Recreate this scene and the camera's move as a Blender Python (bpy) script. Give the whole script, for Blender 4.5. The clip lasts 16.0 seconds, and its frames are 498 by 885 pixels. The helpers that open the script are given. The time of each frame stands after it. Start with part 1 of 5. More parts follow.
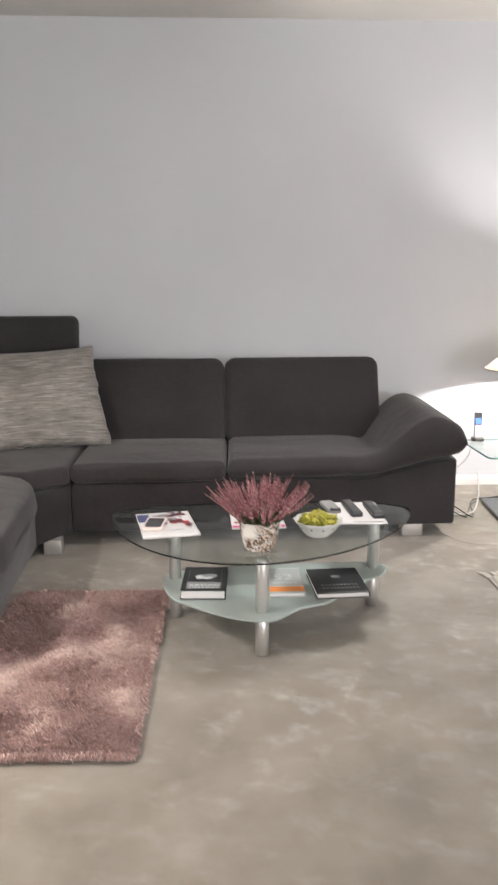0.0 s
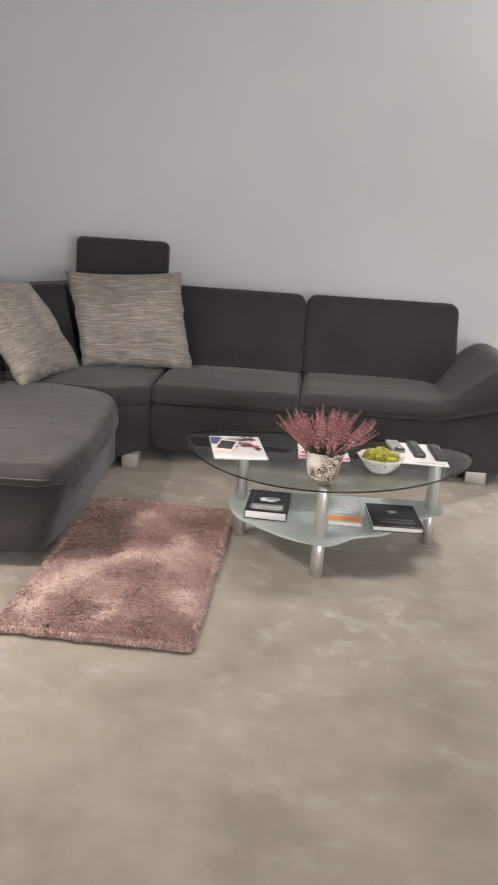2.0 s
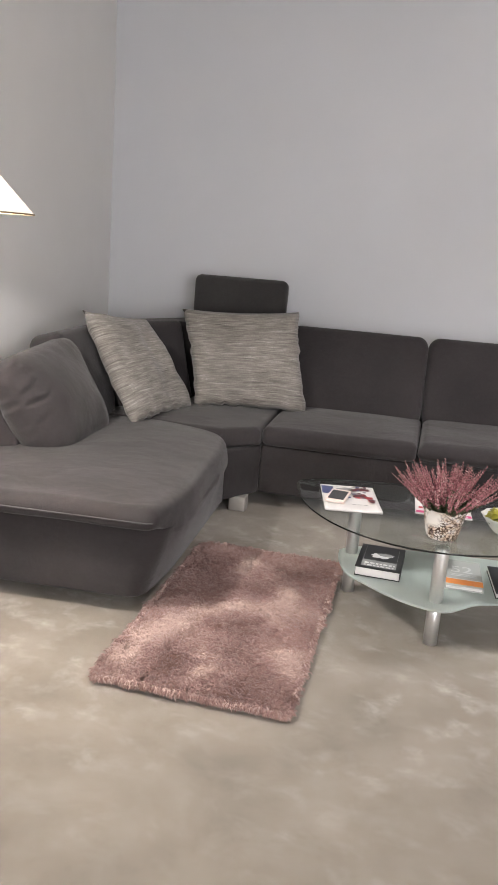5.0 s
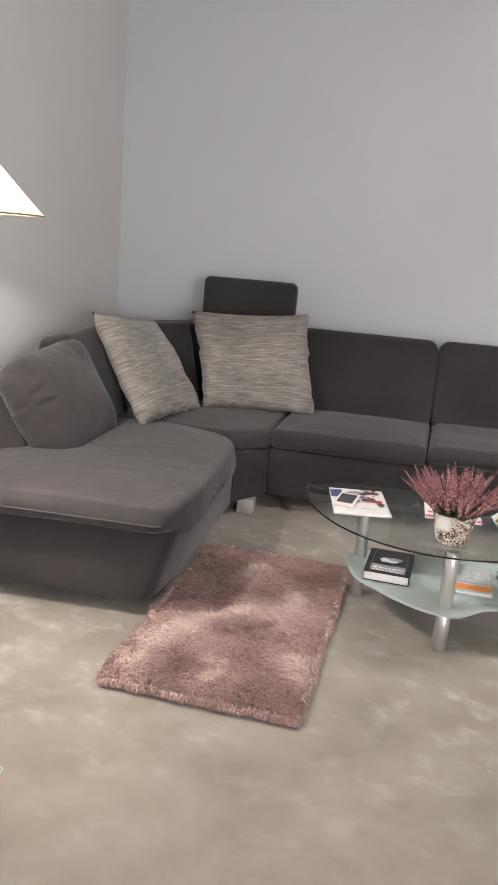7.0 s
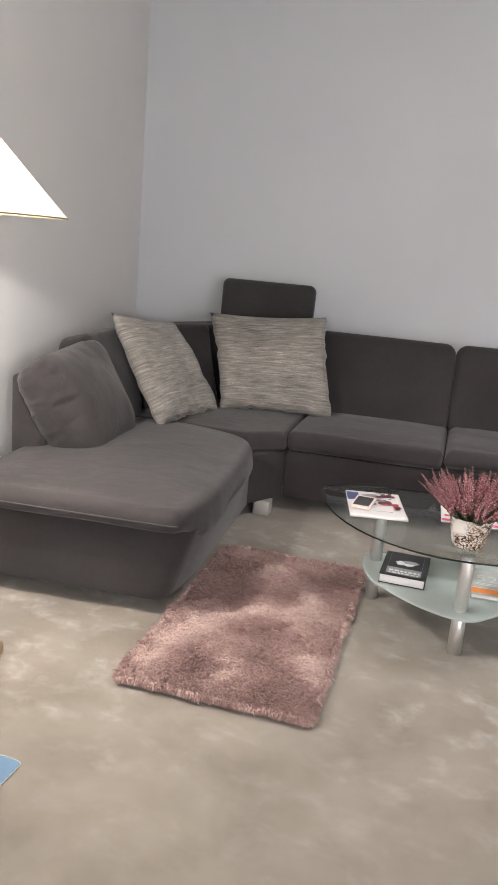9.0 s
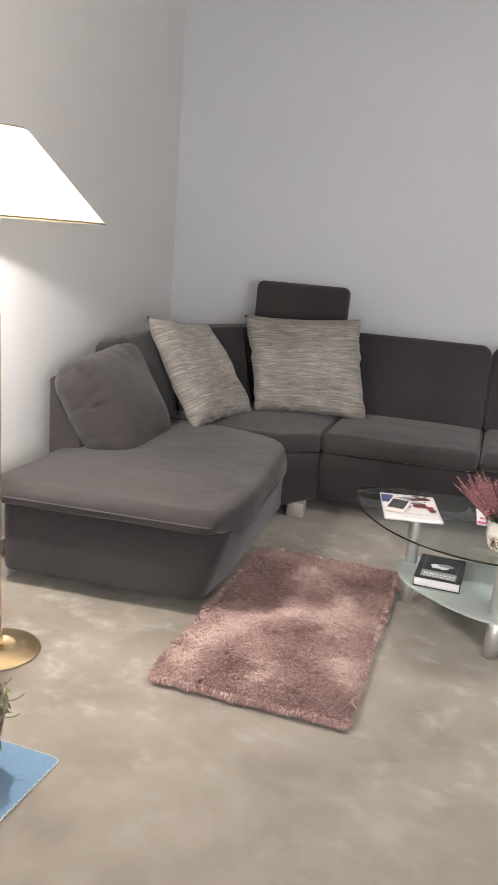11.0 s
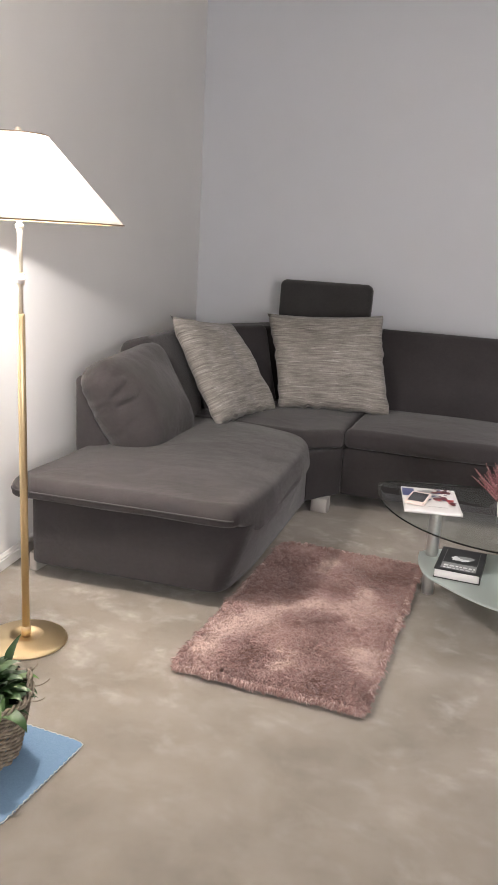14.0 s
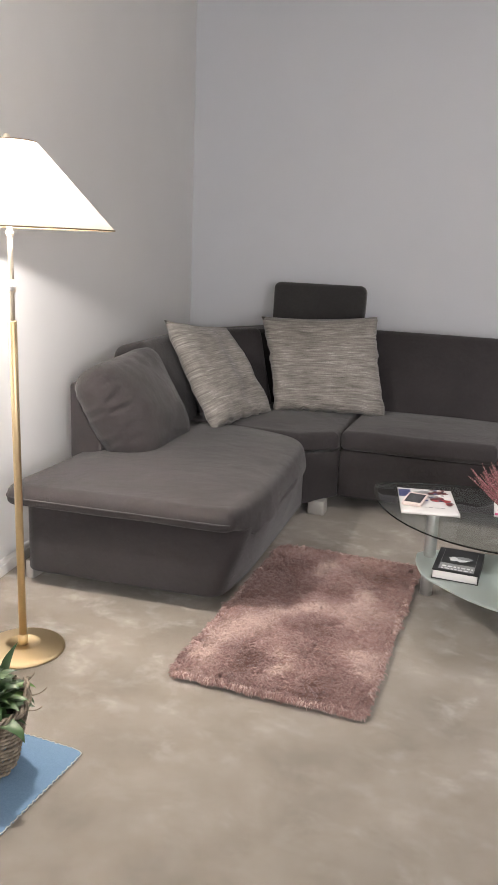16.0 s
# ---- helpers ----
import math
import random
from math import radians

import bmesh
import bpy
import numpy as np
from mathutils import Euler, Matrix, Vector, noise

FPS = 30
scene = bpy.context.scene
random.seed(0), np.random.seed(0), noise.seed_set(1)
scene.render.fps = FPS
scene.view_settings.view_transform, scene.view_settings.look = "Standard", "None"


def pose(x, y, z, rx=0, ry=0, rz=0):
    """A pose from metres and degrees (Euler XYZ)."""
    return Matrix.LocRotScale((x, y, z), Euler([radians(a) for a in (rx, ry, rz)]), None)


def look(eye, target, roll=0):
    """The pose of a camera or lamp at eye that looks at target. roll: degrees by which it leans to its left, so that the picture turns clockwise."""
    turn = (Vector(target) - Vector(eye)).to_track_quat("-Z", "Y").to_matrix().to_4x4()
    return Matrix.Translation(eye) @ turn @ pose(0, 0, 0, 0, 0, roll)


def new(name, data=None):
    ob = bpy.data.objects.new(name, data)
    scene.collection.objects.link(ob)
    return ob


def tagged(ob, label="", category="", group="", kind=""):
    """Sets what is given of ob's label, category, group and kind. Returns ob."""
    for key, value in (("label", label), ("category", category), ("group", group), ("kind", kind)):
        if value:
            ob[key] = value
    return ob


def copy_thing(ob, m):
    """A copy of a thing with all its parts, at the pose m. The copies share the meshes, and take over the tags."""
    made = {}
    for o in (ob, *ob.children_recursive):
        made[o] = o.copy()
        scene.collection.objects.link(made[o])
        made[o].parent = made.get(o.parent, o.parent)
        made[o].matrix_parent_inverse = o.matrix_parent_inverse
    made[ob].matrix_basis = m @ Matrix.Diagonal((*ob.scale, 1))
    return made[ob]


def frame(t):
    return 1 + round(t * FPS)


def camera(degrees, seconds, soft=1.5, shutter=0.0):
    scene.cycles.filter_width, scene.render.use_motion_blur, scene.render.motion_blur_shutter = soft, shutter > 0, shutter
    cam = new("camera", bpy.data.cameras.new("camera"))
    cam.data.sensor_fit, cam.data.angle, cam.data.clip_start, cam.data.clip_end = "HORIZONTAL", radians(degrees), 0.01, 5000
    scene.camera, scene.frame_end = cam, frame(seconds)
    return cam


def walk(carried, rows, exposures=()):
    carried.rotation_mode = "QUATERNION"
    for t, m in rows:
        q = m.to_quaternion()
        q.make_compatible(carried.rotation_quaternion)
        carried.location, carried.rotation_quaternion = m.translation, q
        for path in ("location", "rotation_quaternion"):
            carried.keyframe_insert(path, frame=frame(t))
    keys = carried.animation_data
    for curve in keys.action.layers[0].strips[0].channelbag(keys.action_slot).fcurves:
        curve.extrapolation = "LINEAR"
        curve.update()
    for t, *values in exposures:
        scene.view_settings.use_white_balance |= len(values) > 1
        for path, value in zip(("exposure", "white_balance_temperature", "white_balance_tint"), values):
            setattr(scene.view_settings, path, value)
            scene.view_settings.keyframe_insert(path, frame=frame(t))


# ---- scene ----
cam = camera(34.6, 16.0, soft=1.0, shutter=0.4)
PATH = [
    (0, (-0.009, 0.22, 1.332), (0.027, 2.178, 0.926), -0.1),
    (0.5, (0.011, 0.151, 1.301), (0.111, 2.083, 0.795), 0.4),
    (1, (0.048, 0.087, 1.302), (0.112, 1.995, 0.707), 0.7),
    (1.5, (0.037, 0.063, 1.324), (0.035, 1.976, 0.739), 2.2),
    (2, (0.01, 0.061, 1.338), (-0.135, 1.975, 0.776), 3.8),
    (2.5, (0.02, 0.089, 1.345), (-0.182, 2.008, 0.82), 4.6),
    (3, (0.032, 0.155, 1.343), (-0.182, 2.074, 0.822), 3.9),
    (3.5, (0.02, 0.182, 1.345), (-0.192, 2.106, 0.842), 2.7),
    (4, (0.003, 0.19, 1.337), (-0.278, 2.11, 0.851), 3.0),
    (4.5, (-0.014, 0.208, 1.336), (-0.424, 2.103, 0.843), 4.1),
    (7, (-0.029, 0.232, 1.338), (-0.473, 2.119, 0.848), 4.5),
    (7.5, (-0.032, 0.226, 1.336), (-0.486, 2.112, 0.851), 4.4),
    (8, (-0.036, 0.223, 1.341), (-0.503, 2.107, 0.86), 4.6),
    (8.5, (-0.034, 0.217, 1.341), (-0.51, 2.098, 0.855), 4.8),
    (11, (-0.036, 0.202, 1.347), (-0.596, 2.057, 0.855), 4.4),
    (11.5, (-0.013, 0.173, 1.343), (-0.691, 1.986, 0.838), 4.8),
    (12, (-0.007, 0.174, 1.34), (-0.693, 1.983, 0.831), 4.6),
    (12.5, (0.009, 0.182, 1.338), (-0.682, 1.99, 0.834), 3.1),
    (13, (0.017, 0.16, 1.342), (-0.632, 1.985, 0.844), 3.5),
    (13.5, (0.02, 0.152, 1.335), (-0.618, 1.981, 0.838), 3.5),
    (14, (0.028, 0.162, 1.342), (-0.611, 1.992, 0.847), 3.2),
    (14.5, (0.029, 0.17, 1.347), (-0.606, 2.002, 0.857), 3.1),
    (15, (0.027, 0.17, 1.342), (-0.607, 2.002, 0.85), 3.0),
    (15.5, (0.031, 0.174, 1.343), (-0.605, 2.006, 0.855), 2.6),
    (16, (0.032, 0.174, 1.343), (-0.602, 2.008, 0.855), 2.3),
]
EXPOSURES = [
    (0.0, -0.10, 6500, 10), (0.5, -0.30, 6560, 11), (1.0, -0.40, 6640, 13), (1.5, -0.26, 6620, 13), (2.0, -0.10, 6600, 12), (3.5, -0.05, 6550, 11),
    (8.5, -0.09, 6500, 11), (11.0, -0.02, 6500, 10), (11.5, -0.62, 6560, 11), (12.0, -0.88, 6660, 12), (12.5, -0.70, 6740, 14), (13.0, -0.34, 6650, 13), (14.0, -0.18, 6570, 12), (16.0, -0.18, 6520, 11),
]
walk(cam, [(t, look(eye, target, roll)) for t, eye, target, roll in PATH], EXPOSURES)

# ---- world and lights ----
world = bpy.data.worlds.new("room_world")
scene.world = world
world.use_nodes = True
world.node_tree.nodes["Background"].inputs[0].default_value = (0.6, 0.65, 0.75, 1)
world.node_tree.nodes["Background"].inputs[1].default_value = 0.05


def lamp(name, kind, place, watts, colour, size=0.1, aim=None):
    data = bpy.data.lights.new(name, kind)
    data.energy, data.color = watts, colour
    if kind == "AREA":
        data.shape, data.size = "DISK", size
    else:
        data.shadow_soft_size = size
    ob = new(name, data)
    ob.matrix_world = look(place, aim) if aim else Matrix.Translation(place)
    return ob


FLOOR_LAMP = Vector((-1.437, 2.212, 0))
SIDE_LAMP = Vector((1.668, 4.68, 0.373))
lamp("rear_room_light", "POINT", (2.7, -2.6, 1.45), 345, (1.0, 0.965, 0.96), 0.22)
# unseen fill spot without a fixture, added to brighten floor around the table
fill_spot = lamp("unseen_overhead_fill", "SPOT", (0.55, 3.55, 2.77), 270, (1.0, 0.955, 0.945), 0.28, (0.55, 3.56, 0))
fill_spot.data.spot_size, fill_spot.data.spot_blend = math.radians(104), 0.95
lamp("floor_lamp_light", "POINT", FLOOR_LAMP + Vector((0, 0, 1.44)), 92, (1.0, 0.95, 0.91), 0.015)
lamp("side_lamp_light", "POINT", SIDE_LAMP + Vector((0, 0, 0.567)), 56, (1.0, 0.95, 0.92), 0.010)


# ---- materials ----
def material(name, colour, rough=0.6, metal=0.0, **more):
    m = bpy.data.materials.new(name)
    m.use_nodes = True
    b = m.node_tree.nodes["Principled BSDF"]
    b.inputs["Base Color"].default_value = (*colour, 1)
    b.inputs["Roughness"].default_value = rough
    b.inputs["Metallic"].default_value = metal
    for key, value in more.items():
        b.inputs[key.replace("_", " ")].default_value = value
    return m


def node(m, kind, **values):
    n = m.node_tree.nodes.new(kind)
    for key, value in values.items():
        if key in n.inputs:
            n.inputs[key].default_value = value
    return n


def link(m, a, out, b, into):
    m.node_tree.links.new(a.outputs[out], b.inputs[into])


def coords(m, scale=(1, 1, 1), rotation=(0, 0, 0)):
    tc = node(m, "ShaderNodeTexCoord")
    mp = node(m, "ShaderNodeMapping")
    mp.inputs["Scale"].default_value = scale
    mp.inputs["Rotation"].default_value = rotation
    link(m, tc, "Object", mp, "Vector")
    return mp


def noise_tex(m, where, scale, detail=3.0, rough=0.55, distortion=0.0):
    n = node(m, "ShaderNodeTexNoise", Scale=scale, Detail=detail, Roughness=rough, Distortion=distortion)
    link(m, where, "Vector", n, "Vector")
    return n


def ramp(m, source, out, stops):
    r = node(m, "ShaderNodeValToRGB")
    el = r.color_ramp.elements
    while len(el) < len(stops):
        el.new(0.5)
    for e, (p, c) in zip(el, stops):
        e.position, e.color = p, (*c, 1)
    link(m, source, out, r, "Fac")
    return r


def mix(m, kind, fac, a, b):
    n = node(m, "ShaderNodeMix")
    n.data_type, n.blend_type = "RGBA", kind
    n.inputs[0].default_value = fac
    for source, slot in ((a, 6), (b, 7)):
        out = 2 if source.bl_idname == "ShaderNodeMix" else source.outputs.find("Color") if "Color" in source.outputs else 0
        link(m, source, out, n, slot)
    return n


def shade_of(m):
    return m.node_tree.nodes["Principled BSDF"]


def colour_from(m, n, out=0):
    link(m, n, out, shade_of(m), "Base Color")


def bump(m, source, out, strength, distance):
    b = node(m, "ShaderNodeBump", Strength=strength, Distance=distance)
    link(m, source, out, b, "Height")
    link(m, b, "Normal", shade_of(m), "Normal")
    return b


def plaster(name, base):
    m = material(name, base, 0.85)
    c = coords(m)
    big, fine = noise_tex(m, c, 0.9, 3), noise_tex(m, c, 180, 3)
    r = ramp(m, big, "Fac", [(0.3, tuple(v * 0.96 for v in base)), (0.7, tuple(min(1, v * 1.03) for v in base))])
    colour_from(m, r)
    bump(m, fine, "Fac", 0.06, 0.002)
    return m


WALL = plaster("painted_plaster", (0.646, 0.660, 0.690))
# cream tone is the wall's own; the extra lightness stands in for lamp light
SIDE_WALL = plaster("lamp_lightened_cream_plaster", (0.770, 0.766, 0.758))
CEILING = plaster("ceiling_paint", (0.78, 0.76, 0.72))
TRIM = material("white_lacquer", (0.78, 0.77, 0.75), 0.35)

# velour carpet: brushed light and dark patches
CARPET = material("beige_velour_carpet", (0.45, 0.41, 0.36), 0.95, Sheen_Weight=0.25, Sheen_Roughness=0.5)
c = coords(CARPET)
patch = noise_tex(CARPET, c, 3.6, 4, 0.55, 0.2)
smear = noise_tex(CARPET, coords(CARPET, (8.0, 9.5, 1.0), (0, 0, 0.45)), 1.0, 5, 0.6, 0.25)
tread = noise_tex(CARPET, c, 1.1, 2, 0.5)
pile = noise_tex(CARPET, c, 800, 2)
r1 = ramp(CARPET, patch, "Fac", [(0.32, (0.198, 0.172, 0.140)), (0.50, (0.245, 0.214, 0.178)), (0.70, (0.292, 0.259, 0.221))])
r2 = ramp(CARPET, smear, "Fac", [(0.50, (0.0, 0.0, 0.0)), (0.60, (0.06, 0.06, 0.06)), (0.70, (0.17, 0.165, 0.16))])
trod = ramp(CARPET, tread, "Fac", [(0.34, (0.25, 0.25, 0.25)), (0.60, (1.0, 1.0, 1.0))])
r3 = ramp(CARPET, pile, "Fac", [(0.3, (0.92, 0.92, 0.92)), (0.7, (1.05, 1.05, 1.05))])
# brush marks lie where the nap has been trodden over, most of all round the seats
walked = node(CARPET, "ShaderNodeSeparateXYZ")
link(CARPET, c, "Vector", walked, "Vector")
zone = node(CARPET, "ShaderNodeMapRange")
for key, value in (("From Min", 1.5), ("From Max", 2.5), ("To Min", 0.28), ("To Max", 1.0)):
    zone.inputs[key].default_value = value
link(CARPET, walked, "Y", zone, "Value")
marks = mix(CARPET, "MULTIPLY", 1.0, r2, trod)
m1 = mix(CARPET, "ADD", 1.0, r1, marks)
link(CARPET, zone, "Result", m1, 0)
m2 = mix(CARPET, "MULTIPLY", 1.0, m1, r3)
colour_from(CARPET, m2, 2)
bump(CARPET, pile, "Fac", 0.3, 0.003)


def fabric(name, dark, light, scale=900, sheen=0.35):
    """Brushed upholstery: woven grain, rubbed streaks and soft uneven padding."""
    m = material(name, light, 0.9, Sheen_Weight=sheen, Sheen_Roughness=0.45)
    c = coords(m)
    big, weave = noise_tex(m, c, 5, 3), noise_tex(m, c, scale, 2)
    rubbed = noise_tex(m, coords(m, (55, 95, 80), (0, 0, 0.5)), 1.0, 4, 0.6, 0.5)
    a = ramp(m, big, "Fac", [(0.3, dark), (0.7, light)])
    b = ramp(m, weave, "Fac", [(0.25, (0.78, 0.78, 0.78)), (0.75, (1.15, 1.15, 1.15))])
    d = ramp(m, rubbed, "Fac", [(0.3, (0.90, 0.90, 0.90)), (0.52, (1.0, 1.0, 1.0)), (0.75, (1.16, 1.15, 1.16))])
    colour_from(m, mix(m, "MULTIPLY", 1.0, mix(m, "MULTIPLY", 1.0, a, b), d), 2)
    pad = bump(m, noise_tex(m, c, 9, 4, 0.6, 0.5), "Fac", 0.30, 0.02)
    fine = bump(m, weave, "Fac", 0.35, 0.002)
    link(m, pad, "Normal", fine, "Normal")
    return m


SOFA = fabric("charcoal_microfibre", (0.0203, 0.0168, 0.0178), (0.0288, 0.0241, 0.0255), sheen=0.16)
SEAM = material("grey_piping", (0.046, 0.044, 0.047), 0.8)
DARK = material("black_plastic", (0.02, 0.02, 0.02), 0.45)
CHROME = material("brushed_chrome", (0.78, 0.78, 0.77), 0.22, 1.0)
STEEL = material("satin_silver_tube", (0.72, 0.72, 0.71), 0.38, 0.85)
FOOT = material("satin_metal_foot", (0.52, 0.50, 0.47), 0.45, 0.5)
BRASS = material("brushed_brass", (0.68, 0.54, 0.33), 0.42, 1.0)
c = coords(BRASS, (1, 1, 40))
bump(BRASS, noise_tex(BRASS, c, 60, 2), "Fac", 0.012, 0.001)


def pane_glass(name, tint):
    """Clear plate glass: tinted see-through with Fresnel gloss."""
    m = bpy.data.materials.new(name)
    m.use_nodes = True
    t = m.node_tree
    t.nodes.clear()
    out, mx = t.nodes.new("ShaderNodeOutputMaterial"), t.nodes.new("ShaderNodeMixShader")
    tr, gl, fr = t.nodes.new("ShaderNodeBsdfTransparent"), t.nodes.new("ShaderNodeBsdfGlossy"), t.nodes.new("ShaderNodeLayerWeight")
    power, scale = t.nodes.new("ShaderNodeMath"), t.nodes.new("ShaderNodeMath")
    power.operation, scale.operation = "POWER", "MULTIPLY_ADD"
    power.inputs[1].default_value = 4.0
    scale.inputs[1].default_value, scale.inputs[2].default_value = 0.55, 0.02
    tr.inputs[0].default_value = (*tint, 1)
    gl.inputs["Roughness"].default_value = 0.0
    fr.inputs["Blend"].default_value = 0.5
    t.links.new(fr.outputs["Facing"], power.inputs[0])
    for a, b in ((power, scale.inputs[0]), (scale, mx.inputs[0]), (tr, mx.inputs[1]), (gl, mx.inputs[2]), (mx, out.inputs[0])):
        t.links.new(a.outputs[0], b)
    return m


GLASS = pane_glass("clear_greenish_glass", (0.93, 0.96, 0.95))
EDGE = material("dark_glass_edge", (0.010, 0.013, 0.012), 0.2, 0.0)
FROST = material("frosted_glass", (0.62, 0.69, 0.66), 0.42, 0.0, Transmission_Weight=0.5, IOR=1.3)
BOWL = material("pressed_glass_bowl", (0.90, 0.91, 0.88), 0.15, 0.0, Transmission_Weight=0.25, IOR=1.4)


# streaky melange weave of the throw pillows
def melange(name, k=1.0):
    m = material(name, (0.3, 0.28, 0.25), 0.92, Sheen_Weight=0.2)
    tc = node(m, "ShaderNodeTexCoord")

    def threads(across, along, scale, detail, rough, distortion=0.0):
        mp = node(m, "ShaderNodeMapping")
        mp.inputs["Scale"].default_value = (across, along, 1.0)
        link(m, tc, "UV", mp, "Vector")
        return noise_tex(m, mp, scale, detail, rough, distortion)

    slub = threads(2.2, 26.0, 2.0, 5, 0.7, 0.35)
    thread = threads(9.0, 120.0, 1.0, 3, 0.6)
    warp = threads(70.0, 12.0, 2.0, 3, 0.6)
    worn = threads(2.0, 5.0, 1.0, 3, 0.55)
    a = ramp(m, slub, "Fac", [(0.28, (0.085 * k, 0.077 * k, 0.068 * k)), (0.46, (0.19 * k, 0.175 * k, 0.158 * k)), (0.58, (0.25 * k, 0.232 * k, 0.212 * k)), (0.76, (0.46 * k, 0.44 * k, 0.41 * k))])
    t = ramp(m, thread, "Fac", [(0.3, (0.76, 0.76, 0.76)), (0.7, (1.2, 1.2, 1.2))])
    b = ramp(m, warp, "Fac", [(0.3, (0.86, 0.86, 0.86)), (0.7, (1.08, 1.08, 1.08))])
    w = ramp(m, worn, "Fac", [(0.3, (0.80, 0.79, 0.78)), (0.7, (1.16, 1.16, 1.16))])
    colour_from(m, mix(m, "MULTIPLY", 1.0, mix(m, "MULTIPLY", 1.0, mix(m, "MULTIPLY", 1.0, a, t), b), w), 2)
    bump(m, slub, "Fac", 0.4, 0.004)
    return m


MELANGE = melange("grey_melange_weave", 1.12)

# deep pile of the pink rug
SHAG = material("dusty_pink_pile", (0.36, 0.24, 0.22), 0.95, Sheen_Weight=0.35, Sheen_Roughness=0.5)
att = node(SHAG, "ShaderNodeAttribute")
att.attribute_name = "tone"
geo = node(SHAG, "ShaderNodeNewGeometry")
a = ramp(SHAG, att, "Fac", [(0.0, (0.202, 0.111, 0.098)), (0.35, (0.352, 0.217, 0.193)), (1.0, (0.66, 0.50, 0.445))])
b = ramp(SHAG, geo, "Random Per Island", [(0.0, (0.95, 0.94, 0.94)), (1.0, (1.06, 1.05, 1.05))])
colour_from(SHAG, mix(SHAG, "MULTIPLY", 1.0, a, b), 2)
RUG_BACK = material("rug_backing", (0.2, 0.13, 0.12), 0.9)


def translucent(name, colour, through_share):
    m = bpy.data.materials.new(name)
    m.use_nodes = True
    t = m.node_tree
    t.nodes.clear()
    out = t.nodes.new("ShaderNodeOutputMaterial")
    d, tr, mx = t.nodes.new("ShaderNodeBsdfDiffuse"), t.nodes.new("ShaderNodeBsdfTranslucent"), t.nodes.new("ShaderNodeMixShader")
    d.inputs[0].default_value = tr.inputs[0].default_value = (*colour, 1)
    mx.inputs[0].default_value = through_share
    t.links.new(d.outputs[0], mx.inputs[1])
    t.links.new(tr.outputs[0], mx.inputs[2])
    t.links.new(mx.outputs[0], out.inputs[0])
    return m


SHADE = translucent("cream_lamp_shade", (0.84, 0.75, 0.64), 0.10)
AMBER_SHADE = translucent("amber_lamp_shade", (0.87, 0.73, 0.55), 0.23)
BULB = material("lit_bulb", (1, 0.9, 0.75), 0.4, Emission_Strength=6.0, Emission_Color=(1, 0.85, 0.65, 1))


# ---- mesh helpers ----
def part(name, bm, mat, parent=None, label="", smooth=True):
    bmesh.ops.recalc_face_normals(bm, faces=bm.faces)
    if bm.calc_volume(signed=True) < 0 and all(e.is_manifold for e in bm.edges):
        bmesh.ops.reverse_faces(bm, faces=bm.faces)
    me = bpy.data.meshes.new(name)
    bm.to_mesh(me)
    bm.free()
    for p in me.polygons:
        p.use_smooth = smooth
    for mm in mat if isinstance(mat, (list, tuple)) else [mat]:
        me.materials.append(mm)
    ob = new(name, me)
    if parent:
        ob.parent = parent
        ob.matrix_parent_inverse = parent.matrix_world.inverted()
    if label:
        tagged(ob, label)
    return ob


def thing(name, place, label, category, group="", kind=""):
    ob = new(name)
    ob.empty_display_size = 0.1
    ob.matrix_world = Matrix.Translation(place)
    bpy.context.view_layer.update()
    return tagged(ob, label, category, group, kind)


def single(name, bm, mat, label, category="", group="", kind="", smooth=True):
    return tagged(part(name, bm, mat, None, "", smooth), label, category, group, kind)


def round_poly(points, radius, seg=5):
    """Rounds the corners of a plan outline. radius: one for all, or one a corner."""
    out, n = [], len(points)
    for i, p in enumerate(points):
        p, a, b = Vector(p), Vector(points[i - 1]), Vector(points[(i + 1) % n])
        r = radius[i] if isinstance(radius, (list, tuple)) else radius
        u, v = (a - p), (b - p)
        d = min(r, u.length * 0.45, v.length * 0.45)
        if d < 1e-4:
            out.append(p.copy())
            continue
        s, e = p + u.normalized() * d, p + v.normalized() * d
        for k in range(seg + 1):
            t = k / seg
            out.append((1 - t) ** 2 * s + 2 * t * (1 - t) * p + t * t * e)
    return out


def dense(poly, step):
    out = []
    for i, p in enumerate(poly):
        q = poly[(i + 1) % len(poly)]
        k = max(1, int((q - p).length / step))
        out += [p.lerp(q, j / k) for j in range(k)]
    return out


def inset(poly, d):
    n, out = len(poly), []
    area = sum(poly[i - 1].x * poly[i].y - poly[i].x * poly[i - 1].y for i in range(n))
    sign = 1 if area > 0 else -1
    for i in range(n):
        a, p, b = poly[i - 1], poly[i], poly[(i + 1) % n]
        u, v = (p - a), (b - p)
        u = u.normalized() if u.length > 1e-9 else v.normalized()
        v = v.normalized() if v.length > 1e-9 else u
        nu, nv = Vector((-u.y, u.x)), Vector((-v.y, v.x))
        m = nu + nv
        m = m / max(m.length_squared / 2, 0.35)
        out.append(p + sign * d * m)
    # corners tighter than the inset fold over: draw the folded stretch together
    for _ in range(6):
        bad = [(out[(i + 1) % n] - out[i]).dot(poly[(i + 1) % n] - poly[i]) < -1e-12 for i in range(n)]
        if not any(bad) or all(bad):
            break
        start = bad.index(False)
        i = start
        while i < start + n:
            if bad[i % n]:
                j = i
                while bad[(j + 1) % n]:
                    j += 1
                run = [k % n for k in range(i - 1, j + 3)]
                mid = sum((out[k] for k in run), Vector((0, 0))) / len(run)
                for k in run:
                    out[k] = mid.copy()
                i = j
            i += 1
    return out


